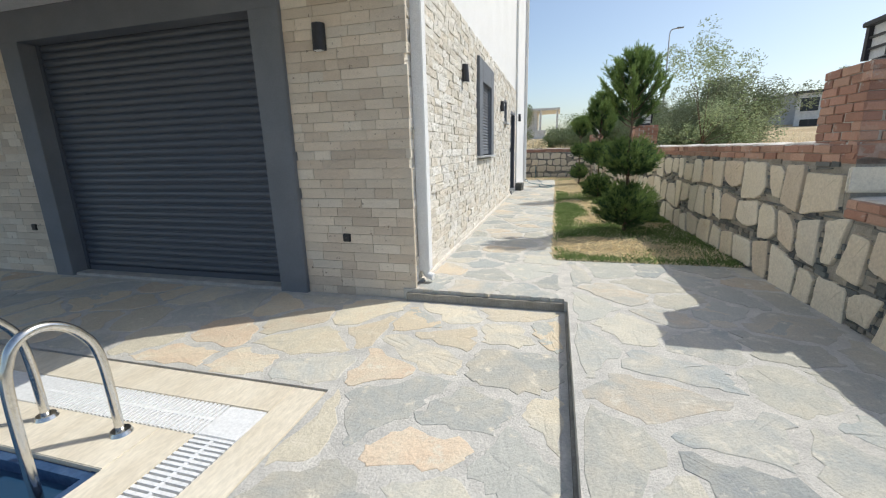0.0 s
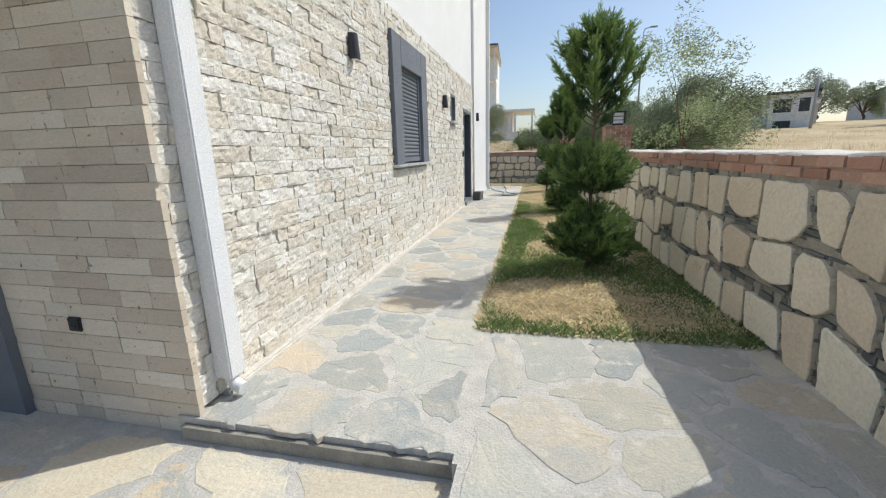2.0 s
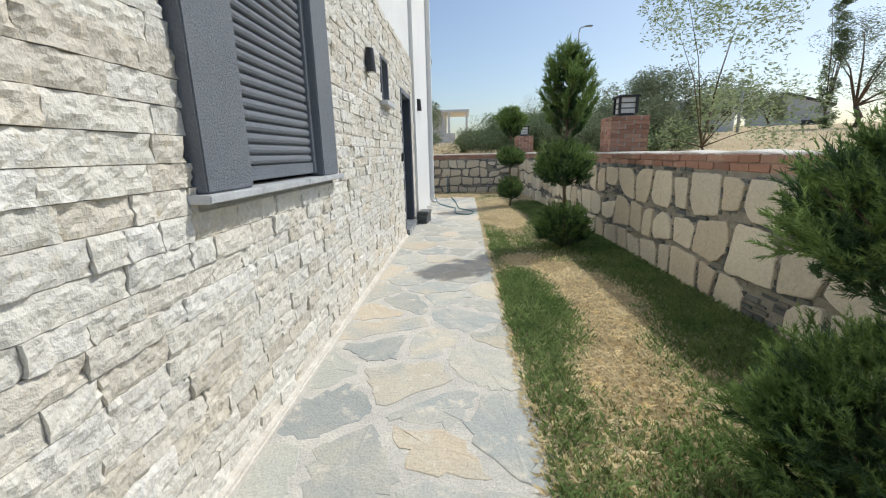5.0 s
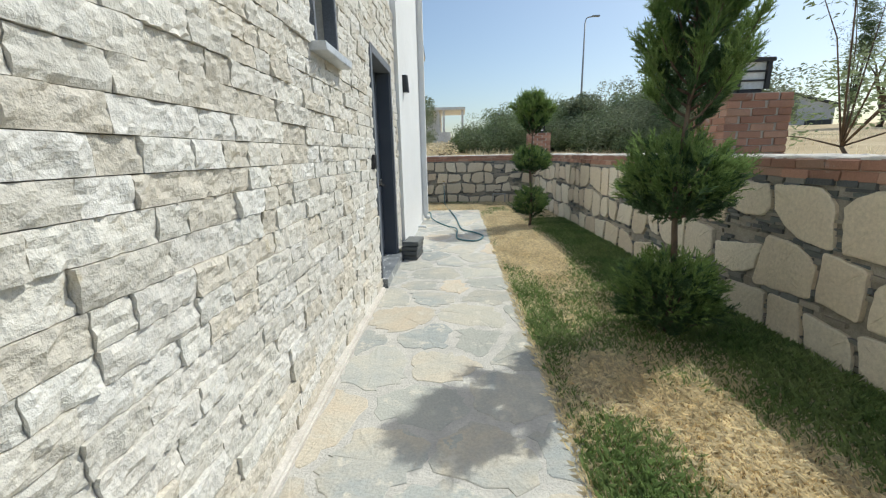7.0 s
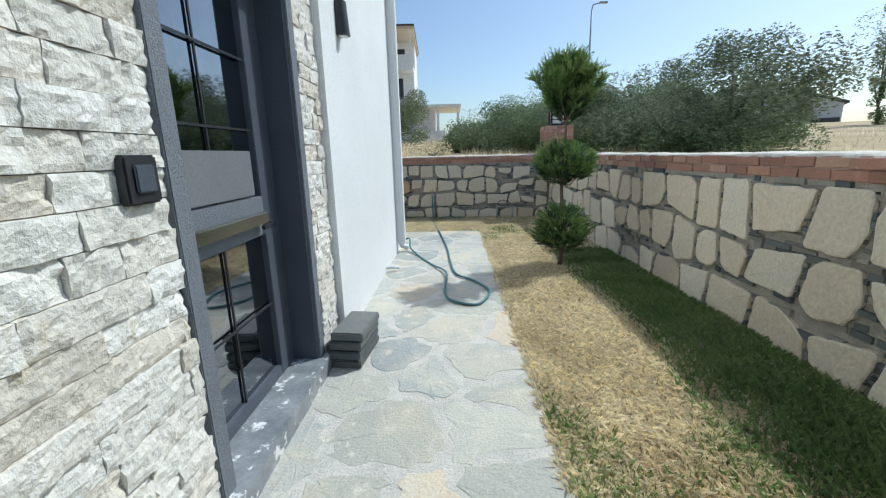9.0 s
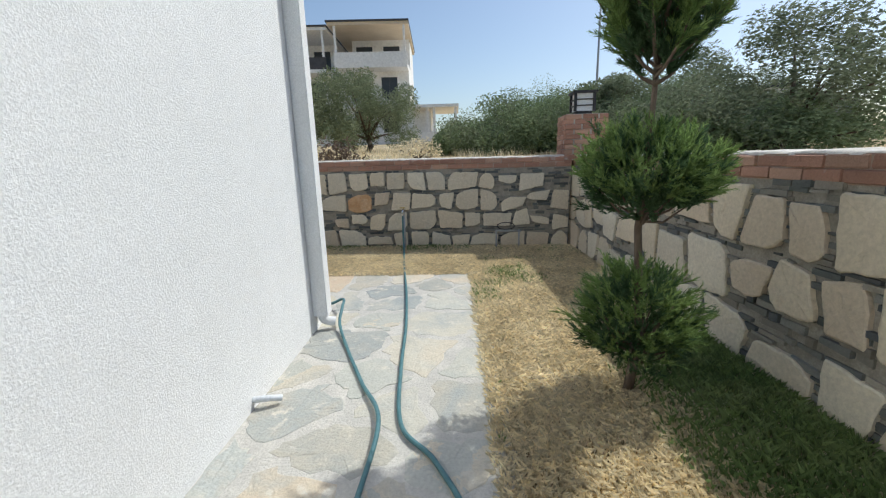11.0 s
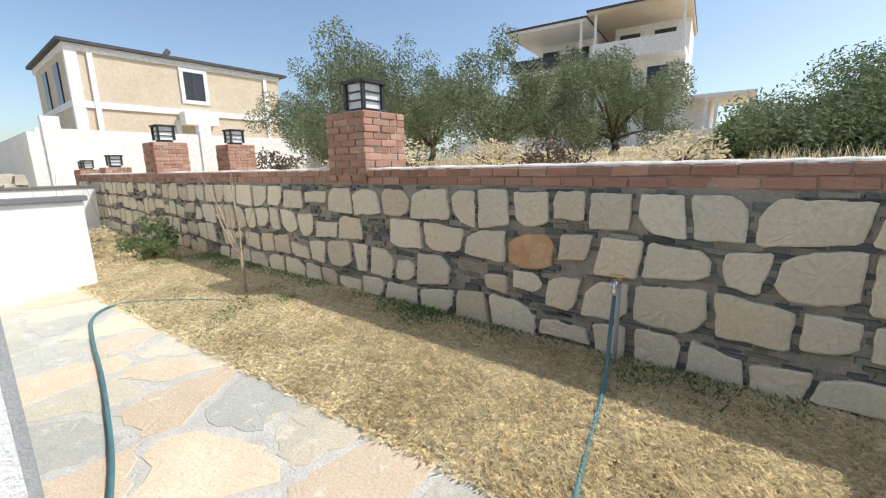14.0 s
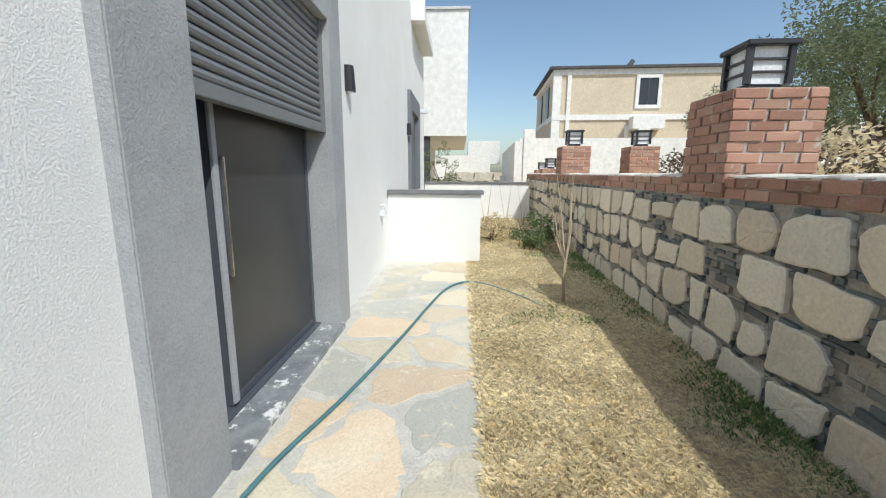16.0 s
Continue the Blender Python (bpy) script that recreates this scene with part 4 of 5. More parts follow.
nz, bp = wat.node_tree.nodes.new("ShaderNodeTexNoise"), wat.node_tree.nodes.new("ShaderNodeBump")
nz.inputs["Scale"].default_value, bp.inputs["Strength"].default_value, bp.inputs["Distance"].default_value = 9, 0.25, 0.03
wat.node_tree.links.new(nz.outputs["Fac"], bp.inputs["Height"]), wat.node_tree.links.new(bp.outputs[0], wb.inputs["Normal"])
structure("water", boxes((-12, -2.05, -6, 1.07, PZ - 0.14, PZ - 0.08)), wat, "dark blue pool water")
grate = thing("overflow_grate", "white plastic slatted overflow grate in the pool edge", "grate", pose(0, 0, PZ))
part("corner_plate", boxes((-1.745, -1.505, 1.425, 1.665, -0.03, 0.008), bevel=0.003), WHITEPVC, grate)
sl_ns = boxes((-1.745, -1.505, 0, 0.017, -0.025, 0.008))
sl_me = part("grate_slat", sl_ns, WHITEPVC, grate)
sl_me.location = (0, 1.40, 0)
for i in range(1, 90):
    s = new("grate_slat", sl_me.data)
    s.parent, s.location = grate, (0, 1.40 - 0.03 * i, 0)
sl_b = part("grate_slat", boxes((0, 0.017, 1.425, 1.665, -0.025, 0.008)), WHITEPVC, grate)
sl_b.location = (-1.775, 0, 0)
for i in range(1, 110):
    s = new("grate_slat", sl_b.data)
    s.parent, s.location = grate, (-1.775 - 0.03 * i, 0, 0)
part("spine", boxes((-1.635, -1.615, -1.3, 1.42, -0.03, 0.006), (-5.05, -1.75, 1.535, 1.555, -0.03, 0.006)), WHITEPVC, grate)
ld = thing("pool_ladder", "polished steel pool ladder handrails at the pool edge", "pool ladder", pose(-2.15, 1.31, PZ))
for x in (0.0, -0.55):
    rail = part("rail", tube(bend([(x, 0.03, 0.0), (x, 0.02, 0.44), (x, -0.04, 0.60), (x, -0.14, 0.685), (x, -0.245, 0.685), (x, -0.315, 0.60), (x, -0.345, 0.38), (x, -0.35, -0.5)], 8), 0.022, 14), STEEL, ld)
    bm = bmesh.new()
    bmesh.ops.create_cone(bm, cap_ends=True, segments=24, radius1=0.055, radius2=0.045, depth=0.02, matrix=Matrix.Translation((x, 0.03, 0.016)))
    part("flange", bm, STEEL, rail)


# ---- plants ----
def needles(shoots, rng, length=0.07, per=16, width=0.0035):
    """Shoots: (base, direction, length). Returns verts, faces of needle triangles."""
    V, Fc = [], []
    for base, d, ln in shoots:
        d = d.normalized()
        a = d.orthogonal().normalized()
        b = d.cross(a)
        for k in range(per):
            s = (k + rng.random()) / per
            th = rng.uniform(0, 2 * math.pi)
            out = a * math.cos(th) + b * math.sin(th)
            tip_dir = (d * rng.uniform(0.7, 1.3) + out * rng.uniform(0.35, 0.8)).normalized()
            p = base + d * ln * s
            w = tip_dir.cross(Vector((rng.uniform(-1, 1), rng.uniform(-1, 1), rng.uniform(-1, 1)))).normalized() * width
            o = len(V)
            q = p + tip_dir * length * rng.uniform(0.7, 1.2)
            V += [tuple(p - w), tuple(p + w), tuple(q)]
            Fc.append((o, o + 1, o + 2))
    return V, Fc


def sticks(lines):
    """One bmesh of thin tapered twigs along the given lines."""
    bm = bmesh.new()
    for pts, r in lines:
        b2 = tube(pts, r, 5, taper=0.003)
        me = bpy.data.meshes.new("tmp")
        b2.to_mesh(me)
        b2.free()
        bm.from_mesh(me)
        bpy.data.meshes.remove(me)
    return bm


def sprays(tips, rng, size):
    """Upright brush-like sprays: a leading shoot and side shoots round it."""
    out = []
    for p, d in tips:
        d = d.normalized()
        ln = size * rng.uniform(0.7, 1.35)
        out.append((p, d, ln))
        a = d.orthogonal().normalized()
        b = d.cross(a)
        for k in range(3):
            th = rng.uniform(0, 2 * math.pi)
            side = (d + (a * math.cos(th) + b * math.sin(th)) * rng.uniform(0.35, 0.7)).normalized()
            out.append((p + d * ln * rng.uniform(0.05, 0.55), side, ln * rng.uniform(0.4, 0.7)))
    return out


def pine(x, y, label, balls, head, seed):
    """A clipped young pine: bushy tiers (z, radius, half height) and a pointed head (z0, z1, radius)."""
    rng = random.Random(seed)
    t = thing("pine_tree", label, "pine tree", pose(x, y, -0.02), "young pines along the lawn")
    part("trunk", tube([(0.018 * math.sin(k), 0.018 * math.cos(1.7 * k), k * head[1] / 10) for k in range(11)], 0.027, 9, taper=0.006), BARK, t)
    for z, r, hh in balls:
        fresh, dark_tips = [], []
        for k in range(int(900 * (r / 0.35) ** 2)):
            u, th = rng.uniform(-1, 1), rng.uniform(0, 2 * math.pi)
            lump = 1.08 + 0.34 * noise.noise((1.9 * math.cos(th) + seed, 1.9 * math.sin(th), 1.8 * u + z))
            rad = rng.uniform(0.15, 1.0) ** 0.42
            flat = math.sqrt(1 - u * u)
            e = Vector((math.cos(th) * flat * r * lump, math.sin(th) * flat * r * lump, u * hh * lump * (1.0 if u > 0 else 0.8)))
            d = Vector((e.x / r * 0.85, e.y / r * 0.85, 0.75 + 0.35 * u)) + Vector((rng.gauss(0, 0.22), rng.gauss(0, 0.22), rng.gauss(0, 0.15)))
            # deep and low sprays, plus a fifth of the rest, get the darker green
            (fresh if rad > 0.66 and u > -0.5 and rng.random() < 0.8 else dark_tips).append((e * rad * 0.9 + Vector((0, 0, z)), d))
        twigs = []
        for k in range(20):
            th = k * 2.4
            s = Vector((0, 0, z - hh * 0.6 + rng.uniform(-0.06, 0.1)))
            e = Vector((math.cos(th) * r * 0.8, math.sin(th) * r * 0.8, z + rng.uniform(-0.4, 0.5) * hh))
            twigs.append(([s, (s + e) / 2 + Vector((0, 0, -0.04)), e], 0.009))
        part("branchwork", sticks(twigs), BARK, t)
        c = mesh_ob("crown", *needles(sprays(dark_tips, rng, 0.11), rng, 0.030, 24, 0.0026), PINE_DARK)
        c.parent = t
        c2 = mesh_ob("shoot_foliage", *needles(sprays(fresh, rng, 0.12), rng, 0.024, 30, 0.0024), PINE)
        c2.parent = c
    z0, z1, r = head
    fresh, dark_tips, twigs = [], [], []
    nb = 40
    for k in range(nb):
        fz = (k + rng.random()) / nb
        th = k * 2.399 + rng.uniform(-0.3, 0.3)
        zb = z0 + (z1 - z0) * 0.84 * fz
        reach = r * (1 - fz) ** 0.75 * rng.uniform(0.7, 1.2) * min(1, 0.62 + 2.2 * fz) + 0.05
        out = Vector((math.cos(th), math.sin(th), 0))
        pts = [Vector((0, 0, zb)) + out * reach * s + Vector((0, 0, reach * (0.30 * s + 0.75 * s * s))) for s in (0, 0.3, 0.6, 0.85, 1.0)]
        twigs.append((pts, 0.010))
        for j in range(int(9 + 22 * reach / r)):
            s = rng.uniform(0.15, 1.0)
            i = min(3, int(s * 4))
            p = pts[i].lerp(pts[i + 1], s * 4 - i)
            d = out * 0.45 + Vector((rng.gauss(0, 0.3), rng.gauss(0, 0.3), 0.95))
            # darker green on the part of each branch near the trunk
            (fresh if s > 0.45 else dark_tips).append((p, d))
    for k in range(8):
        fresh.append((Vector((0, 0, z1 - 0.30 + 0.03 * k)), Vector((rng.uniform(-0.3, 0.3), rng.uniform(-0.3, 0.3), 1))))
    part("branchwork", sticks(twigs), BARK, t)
    c = mesh_ob("crown", *needles(sprays(dark_tips, rng, 0.13), rng, 0.036, 24, 0.0028), PINE_DARK)
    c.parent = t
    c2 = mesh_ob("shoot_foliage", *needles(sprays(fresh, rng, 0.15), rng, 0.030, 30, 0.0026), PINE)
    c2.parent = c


pine(1.03, 6.60, "young pine clipped into two tiers with a bushy head", [(0.37, 0.38, 0.35), (1.07, 0.35, 0.28)], (1.52, 2.62, 0.42), 11)
pine(1.02, 10.95, "young pine with a dark low tier and slim tall head", [(0.30, 0.31, 0.30), (1.10, 0.34, 0.30)], (1.45, 2.62, 0.33), 12)
pine(0.80, 15.50, "small clipped pine near the rear wall corner", [(0.42, 0.25, 0.29), (1.16, 0.28, 0.24)], (1.60, 2.30, 0.27), 13)


def leaf_cloud(centres, rng, n, size, aspect=0.42):
    """Leaves round the clump centres (point, radius)."""
    V, Fc = [], []
    tot = sum(r * r for _, r in centres)
    for c, r in centres:
        for _ in range(int(n * r * r / tot)):
            d = Vector((rng.gauss(0, 1), rng.gauss(0, 1), rng.gauss(0, 1)))
            p = Vector(c) + d.normalized() * r * rng.uniform(0.25, 1.0) ** 0.5
            a = Vector((rng.gauss(0, 1), rng.gauss(0, 1), rng.gauss(0, 0.7))).normalized() * size * rng.uniform(0.6, 1.3)
            b = a.orthogonal().normalized() * size * aspect
            o = len(V)
            V += [tuple(p - a), tuple(p + b), tuple(p + a), tuple(p - b)]
            Fc.append((o, o + 1, o + 2, o + 3))
    return V, Fc


def broadleaf(x, y, h, w, seed, label, material=OLIVE, leaves=4200, size=0.10, trunk=0.17, name="olive_tree", category="olive tree", group="olive trees in the field", slim=1.0, girth=1.0):
    """A tree or shrub: forked trunk, limbs, and clumps of leaves with gaps."""
    rng = random.Random(seed)
    t = thing(name, label, category, pose(x, y, ground_z(x, y) - 0.05), group)
    h = h * rng.uniform(0.55, 0.92) if name == "shrub" else h
    th0 = h * trunk
    bm = tube([(0, 0, -0.1), (0.05 * w, 0.02, th0 * 0.5), (0.02 * w, 0.05 * w, th0)], (0.035 * w + 0.03) * girth, 8, taper=(0.022 * w + 0.02) * girth)
    part("trunk", bm, BARK, t)
    centres = []
    nl = 9
    for k in range(nl):
        th = k * 2.4 + rng.uniform(-0.4, 0.4)
        reach = w * 0.5 * rng.uniform(0.35, 0.95)
        z = th0 + (h - th0) * rng.uniform(0.10 if trunk > 0.15 else 0.02, 0.85) * (1.0 if reach < 0.33 * w else 0.8)
        e = Vector((math.cos(th) * reach, math.sin(th) * reach, z))
        part("limb", tube([Vector((0.02 * w, 0.05 * w, th0)), Vector((e.x * 0.45, e.y * 0.45, th0 + (z - th0) * 0.6)), e], (0.014 * w + 0.01) * girth, 6, taper=0.01 * girth), BARK, t)
        for _ in range(6):
            rr = w * rng.uniform(0.09, 0.17)
            centres.append((e + Vector((rng.gauss(0, 0.13) * w, rng.gauss(0, 0.13) * w, rng.gauss(0, 0.09) * h)), rr))
    centres += [(Vector((rng.gauss(0, 0.10) * w, rng.gauss(0, 0.10) * w, h * rng.uniform(0.72, 0.93))), w * rng.uniform(0.07, 0.13)) for _ in range(8)]
    centres = [(Vector((c.x * slim, c.y * slim, max(c.z, r * 0.8))), r) for c, r in centres]
    v, f = leaf_cloud(centres, rng, leaves, size)
    c = mesh_ob("crown", v, f, material)
    c.parent = t
    return t


def polar(ox, oy, bearing, dist):
    return ox + dist * math.sin(radians(bearing)), oy + dist * math.cos(radians(bearing))


olive_label = "grey-green olive tree standing in the dry field"
for b, d, h, w, sd_ in ((-27, 15.0, 3.9, 4.3, 1), (-13.5, 17.0, 3.5, 4.0, 2), (-43, 17.0, 4.2, 5.0, 3), (-36, 20.0, 4.0, 4.6, 4), (-50, 22.0, 4.6, 4.4, 14)):
    broadleaf(*polar(-0.16, 15.67, b, d), h, w, sd_, olive_label, leaves=20000, size=0.058)
# trees and shrubs east and north-east
for b, d, h, w, sd_ in ((32.5, 15.0, 3.3, 4.2, 5), (17.5, 17, 2.1, 2.6, 6)):
    broadleaf(*polar(-0.41, 10.84, b, d), h, w, sd_, "wide leafy olive tree beyond the garden wall", leaves=14000, size=0.07, trunk=0.12)
broadleaf(*polar(-0.16, 15.67, 24.0, 15), 2.5, 2.6, 8, "dense rounded tree behind the wall corner", OLIVE, 14000, 0.065, 0.1)
for k, (b, d, h, w) in enumerate(((1.5, 12, 1.2, 2.2), (8, 12, 2.3, 3.4), (13, 12.5, 2.4, 3.6), (18.5, 12, 2.5, 3.6), (25, 12, 1.7, 3.0), (6.5, 13, 2.2, 2.8), (10, 15, 3.3, 4.4), (15, 14, 3.0, 3.6), (29, 13, 1.6, 3.2), (35, 12, 1.5, 3.0), (20, 22, 4.6, 6.0), (9, 26, 4.4, 6.0), (12, 28, 4.8, 7.0))):
    broadleaf(*polar(-0.16, 15.67, b, d), h * 0.78, w, 20 + k, "dense green shrubs behind the rear wall", SHRUB, 13000, 0.052, 0.05, "shrub", "shrub", "shrubs behind the wall")
for k, (b, d, h, w) in enumerate(((39.3, 46, 8.2, 6.5), (29.8, 58, 4.8, 4.6), (33.2, 62, 4.2, 4.0), (20, 30, 3.6, 4.8))):
    broadleaf(*polar(0, 3.6, b, d), h, w, 40 + k, "dark tree standing before far houses", OLIVE, 9000, 0.09, 0.2)
broadleaf(3.8, 12.9, 3.3, 2.3, 55, "airy young tree with pale green leaves behind the wall", FRESH, 5200, 0.040, 0.12, "young_tree", "tree", "", girth=0.28)
broadleaf(*polar(-0.41, 10.84, 43.9, 40), 11.0, 2.8, 50, "tall dark cypress beside the far house", SHRUB, 7000, 0.10, 0.1, "cypress", "cypress", slim=0.42)
broadleaf(-13.5, 17.2, 2.6, 0.9, 51, "slim green potted conifer by the neighbour house", SHRUB, 1500, 0.04, 0.3, "conifer", "conifer")
broadleaf(-8.3, 18.35, 0.55, 0.9, 52, "low dry golden shrub on the lawn", GRASS_DRY, 1500, 0.035, 0.1, "small_shrub", "shrub").location.z = -0.03
broadleaf(-7.5, 19.0, 0.65, 0.7, 53, "small bright green shrub beside the wall", SHRUB, 1500, 0.035, 0.1, "small_shrub", "shrub").location.z = -0.03

for k, (b, d, h, w) in enumerate(((6, 17, 1.9, 3.4), (11, 17, 2.1, 3.6), (16, 16.5, 2.2, 3.6), (21, 16, 2.2, 3.6), (26.5, 15, 2.2, 3.6), (31.5, 14, 1.4, 3.0), (19, 22, 3.2, 4.4), (24, 21, 3.0, 4.2))):
    broadleaf(*polar(-0.41, 10.84, b, d), h, w, 70 + k, "dense green shrubs beyond the garden wall", SHRUB if k % 2 else OLIVE, 12000, 0.052, 0.05, "shrub", "shrub", "shrubs behind the wall")

for k, (x, y) in enumerate(((-3.0, 23.5), (-4.6, 24.5), (-6.2, 23.0), (-1.2, 25.0), (-9.5, 22.5), (-5.6, 22.0))):
    broadleaf(x, y, 0.55 + 0.1 * (k % 3), 1.2 + 0.2 * (k % 2), 90 + k, "low dry brown brush in the field", GRASS_DRY if k % 2 else BARK, 900, 0.05, 0.05, "dry_brush", "brush", "dry brush in the field")

# bare sapling
sp = thing("bare_sapling", "thin leafless sapling with forked twigs", "sapling", pose(-4.45, 18.78, -0.02))
part("trunk", tube(bend([(0, 0, -0.05), (0, -0.01, 0.3), (-0.02, 0.0, 0.46)]), 0.017, 7), TWIG, sp)
for k, (dx, dy, dz, r) in enumerate(((-0.42, -0.1, 0.55, 0.013), (-0.25, 0.1, 0.85, 0.013), (0.05, -0.15, 0.7, 0.009), (-0.8, 0.05, 0.85, 0.010), (-0.12, 0.05, 1.0, 0.006), (-0.35, -0.2, 0.9, 0.004), (0.15, 0.1, 0.5, 0.004))):
    part("twig", tube(bend([(-0.02, 0, 0.42), (dx * 0.35, dy * 0.5, 0.44 + dz * 0.3), (dx * 0.6, dy * 0.6, 0.44 + dz * 0.65), (dx, dy, 0.44 + dz)]), r, 5, taper=0.002), TWIG, sp)
for k in range(3):
    sp2 = thing("bare_sapling", "thin leafless sapling with forked twigs", "sapling", pose(-9.2 - 0.7 * k, 18.3 + 0.5 * k, -0.02))
    for dx, dy in ((0.2, 0.1), (-0.25, 0.1), (0.05, -0.2)):
        part("twig", tube(bend([(0, 0, -0.05), (dx * 0.3, dy * 0.3, 0.4), (dx, dy, 1.1 + dx)]), 0.008, 5, taper=0.002), TWIG, sp2)


# ---- neighbouring buildings ----
def window_part(parent, x0, x1, z0, z1, y, frame=0.12, material=None):
    """A window on a facade whose face is at local y, facing -y."""
    w = part("window", boxes((x0 - frame, x0, y - 0.10, y + 0.02, z0 - frame, z1 + frame), (x1, x1 + frame, y - 0.10, y + 0.02, z0 - frame, z1 + frame),
                             (x0, x1, y - 0.10, y + 0.02, z1, z1 + frame), (x0, x1, y - 0.10, y + 0.02, z0 - frame, z0)), material or PLASTER_FAR, parent)
    part("pane", boxes((x0, x1, y - 0.03, y + 0.02, z0, z1)), FARGLASS, w)
    part("sash", boxes(((x0 + x1) / 2 - 0.04, (x0 + x1) / 2 + 0.04, y - 0.05, y - 0.031, z0, z1)), ROOFDARK, w)
    return w


# beige villa with white bands
vx, vy = polar(-0.49, 17.73, -77.9, 30)
ux, uy = polar(-0.49, 17.73, -57.5, 34)
vang = math.degrees(math.atan2(uy - vy, ux - vx))
vl = math.hypot(ux - vx, uy - vy)
villa = thing("villa", "beige two-storey villa with white bands and dark flat roof", "house", pose(vx, vy, 1.6, 0, 0, vang))
part("wall", boxes((0, vl, 0, 9, -2, 6.5)), BEIGE, villa)
for z0, z1 in ((3.25, 3.6), (6.15, 6.5)):
    part("band", boxes((-0.10, vl + 0.10, -0.10, 9.10, z0, z1)), PLASTER_FAR, villa)
part("corner_band", boxes((-0.08, 0.45, -0.08, 0.3, -2, 6.5)), PLASTER_FAR, villa)
part("downpipe", boxes((0.85, 1.1, -0.12, 0.0, -2, 6.5)), PLASTER_FAR, villa)
part("downpipe", boxes((vl - 1.2, vl - 0.95, -0.12, 0.0, -2, 6.5)), PLASTER_FAR, villa)
part("roof", boxes((-0.35, vl + 0.6, -0.35, 9.4, 6.5, 6.66)), ROOFDARK, villa)
cx_ = vl * 0.46
window_part(villa, cx_, cx_ + 1.2, 4.2, 5.9, 0, 0.22)
window_part(villa, cx_ - 0.2, cx_ + 1.1, 0.2, 1.9, 0, 0.2)
part("balcony", boxes((cx_ - 0.5, cx_ + 1.5, -0.9, 0, 2.6, 3.4)), PLASTER_FAR, villa)
part("downpipe", boxes((cx_ - 0.75, cx_ - 0.5, -0.12, 0.0, -2, 2.9)), PLASTER_FAR, villa)
for yy in (2.0, 5.4):
    for z0, z1 in ((3.6, 5.8), (0.2, 2.0)):
        p = part("window", boxes((-0.08, 0.02, yy, yy + 1.2, z0, z1)), FARGLASS, villa)
for k in range(3):
    part("solar_heater", boxes((vl * (0.35 + 0.1 * k), vl * (0.35 + 0.1 * k) + 1.2, 3, 4.5, 6.72, 6.85 + 0.1 * k)), ROOFDARK, villa)
bm = tube([(vl * 0.42, 2.0, 6.7), (vl * 0.47, 2.0, 7.5)], 0.16, 8)
part("roof_tank", bm, ROOFDARK, villa)
bm = tube([(vl * 0.18, 3.0, 6.72), (vl * 0.18, 3.0, 7.2)], 0.35, 12)
part("roof_tank", bm, PLASTER_FAR, villa)

# white boundary wall before the villa
wx, wy = polar(-0.49, 17.73, -82.0, 22)
wl = thing("boundary_wall", "tall white boundary wall before the beige villa", "wall", pose(wx, wy, 0.6, 0, 0, vang))
part("panel", boxes((0, 21, 0, 0.25, -1, 2.45)), PLASTER_FAR, wl)
part("return_panel", boxes((-0.25, 0.0, 0, 14, -1, 2.3)), PLASTER_FAR, wl)
for k in range(4):
    part("post", boxes((0.2 + 5.6 * k, 0.75 + 5.6 * k, -0.08, 0.33, -1, 2.9)), PLASTER_FAR, wl)

# three-storey apartment house
ax, ay = polar(-0.16, 15.67, -24.8, 42)
bx, by = polar(-0.16, 15.67, -6.2, 39)
al = math.hypot(bx - ax, by - ay)
apt = thing("apartment_house", "white three-storey apartment house with deep roof terraces", "apartment house", pose(ax, ay, 3.2, 0, 0, math.degrees(math.atan2(by - ay, bx - ax))))
half = al * 0.50
for k, (x0, x1, up) in enumerate(((0.0, half - 0.5, 0.0), (half + 0.2, al, 0.35))):
    part("wall", boxes((x0, x1, 0, 9, -2, 6.3 + up), (x0 + 0.8, x1, 3.0, 9, 6.3 + up, 9.2 + up)), PLASTER_FAR, apt)
    part("roof_slab", boxes((x0 - 0.4, x1 + 0.2, -2.0, 9.2, 9.2 + up, 9.45 + up)), BEIGE if k else PLASTER_FAR, apt)
    part("roof_edge", boxes((x0 - 0.5, x1 + 0.25, -2.1, 9.3, 9.45 + up, 9.6 + up)), ROOFDARK, apt)
    part("parapet", boxes((x0, x1, -2.0, -1.85, 6.0 + up, 7.0 + up)), ROOFDARK if not k else PLASTER_FAR, apt)
    part("terrace_slab", boxes((x0, x1, -2.0, 0.0, 5.7 + up, 6.0 + up)), PLASTER_FAR, apt)
    for xx in (x0 + 0.1, x1 - 0.3):
        part("column", boxes((xx, xx + 0.18, -1.9, -1.7, 6.0 + up, 9.2 + up)), PLASTER_FAR, apt)
    for xx in (x0 + 1.2, x0 + 3.9):
        window_part(apt, xx, xx + 1.5, 3.2 + up, 5.2 + up, 0, 0.1)
        window_part(apt, xx, xx + 1.5, 0.2 + up, 2.2 + up, 0, 0.1)
        p = part("pane", boxes((xx, xx + 1.6, 2.95, 3.02, 6.5 + up, 8.6 + up)), FARGLASS, apt)
    part("balcony", boxes((x0 + 0.6, x0 + 4.2, -1.3, 0, 2.4 + up, 3.2 + up)), WALLGREY, apt)
part("antenna", tube([(al * 0.75, 3, 9.9), (al * 0.75, 3, 11.2)], 0.05, 6), ROOFDARK, apt)
# pale low wall and stone edge below it
px0, py0 = polar(-0.16, 15.67, -33, 33)
lwf = thing("field_wall", "low pale wall at the far edge of the field", "wall", pose(px0, py0, 2.0, 0, 0, math.degrees(math.atan2(by - ay, bx - ax))))
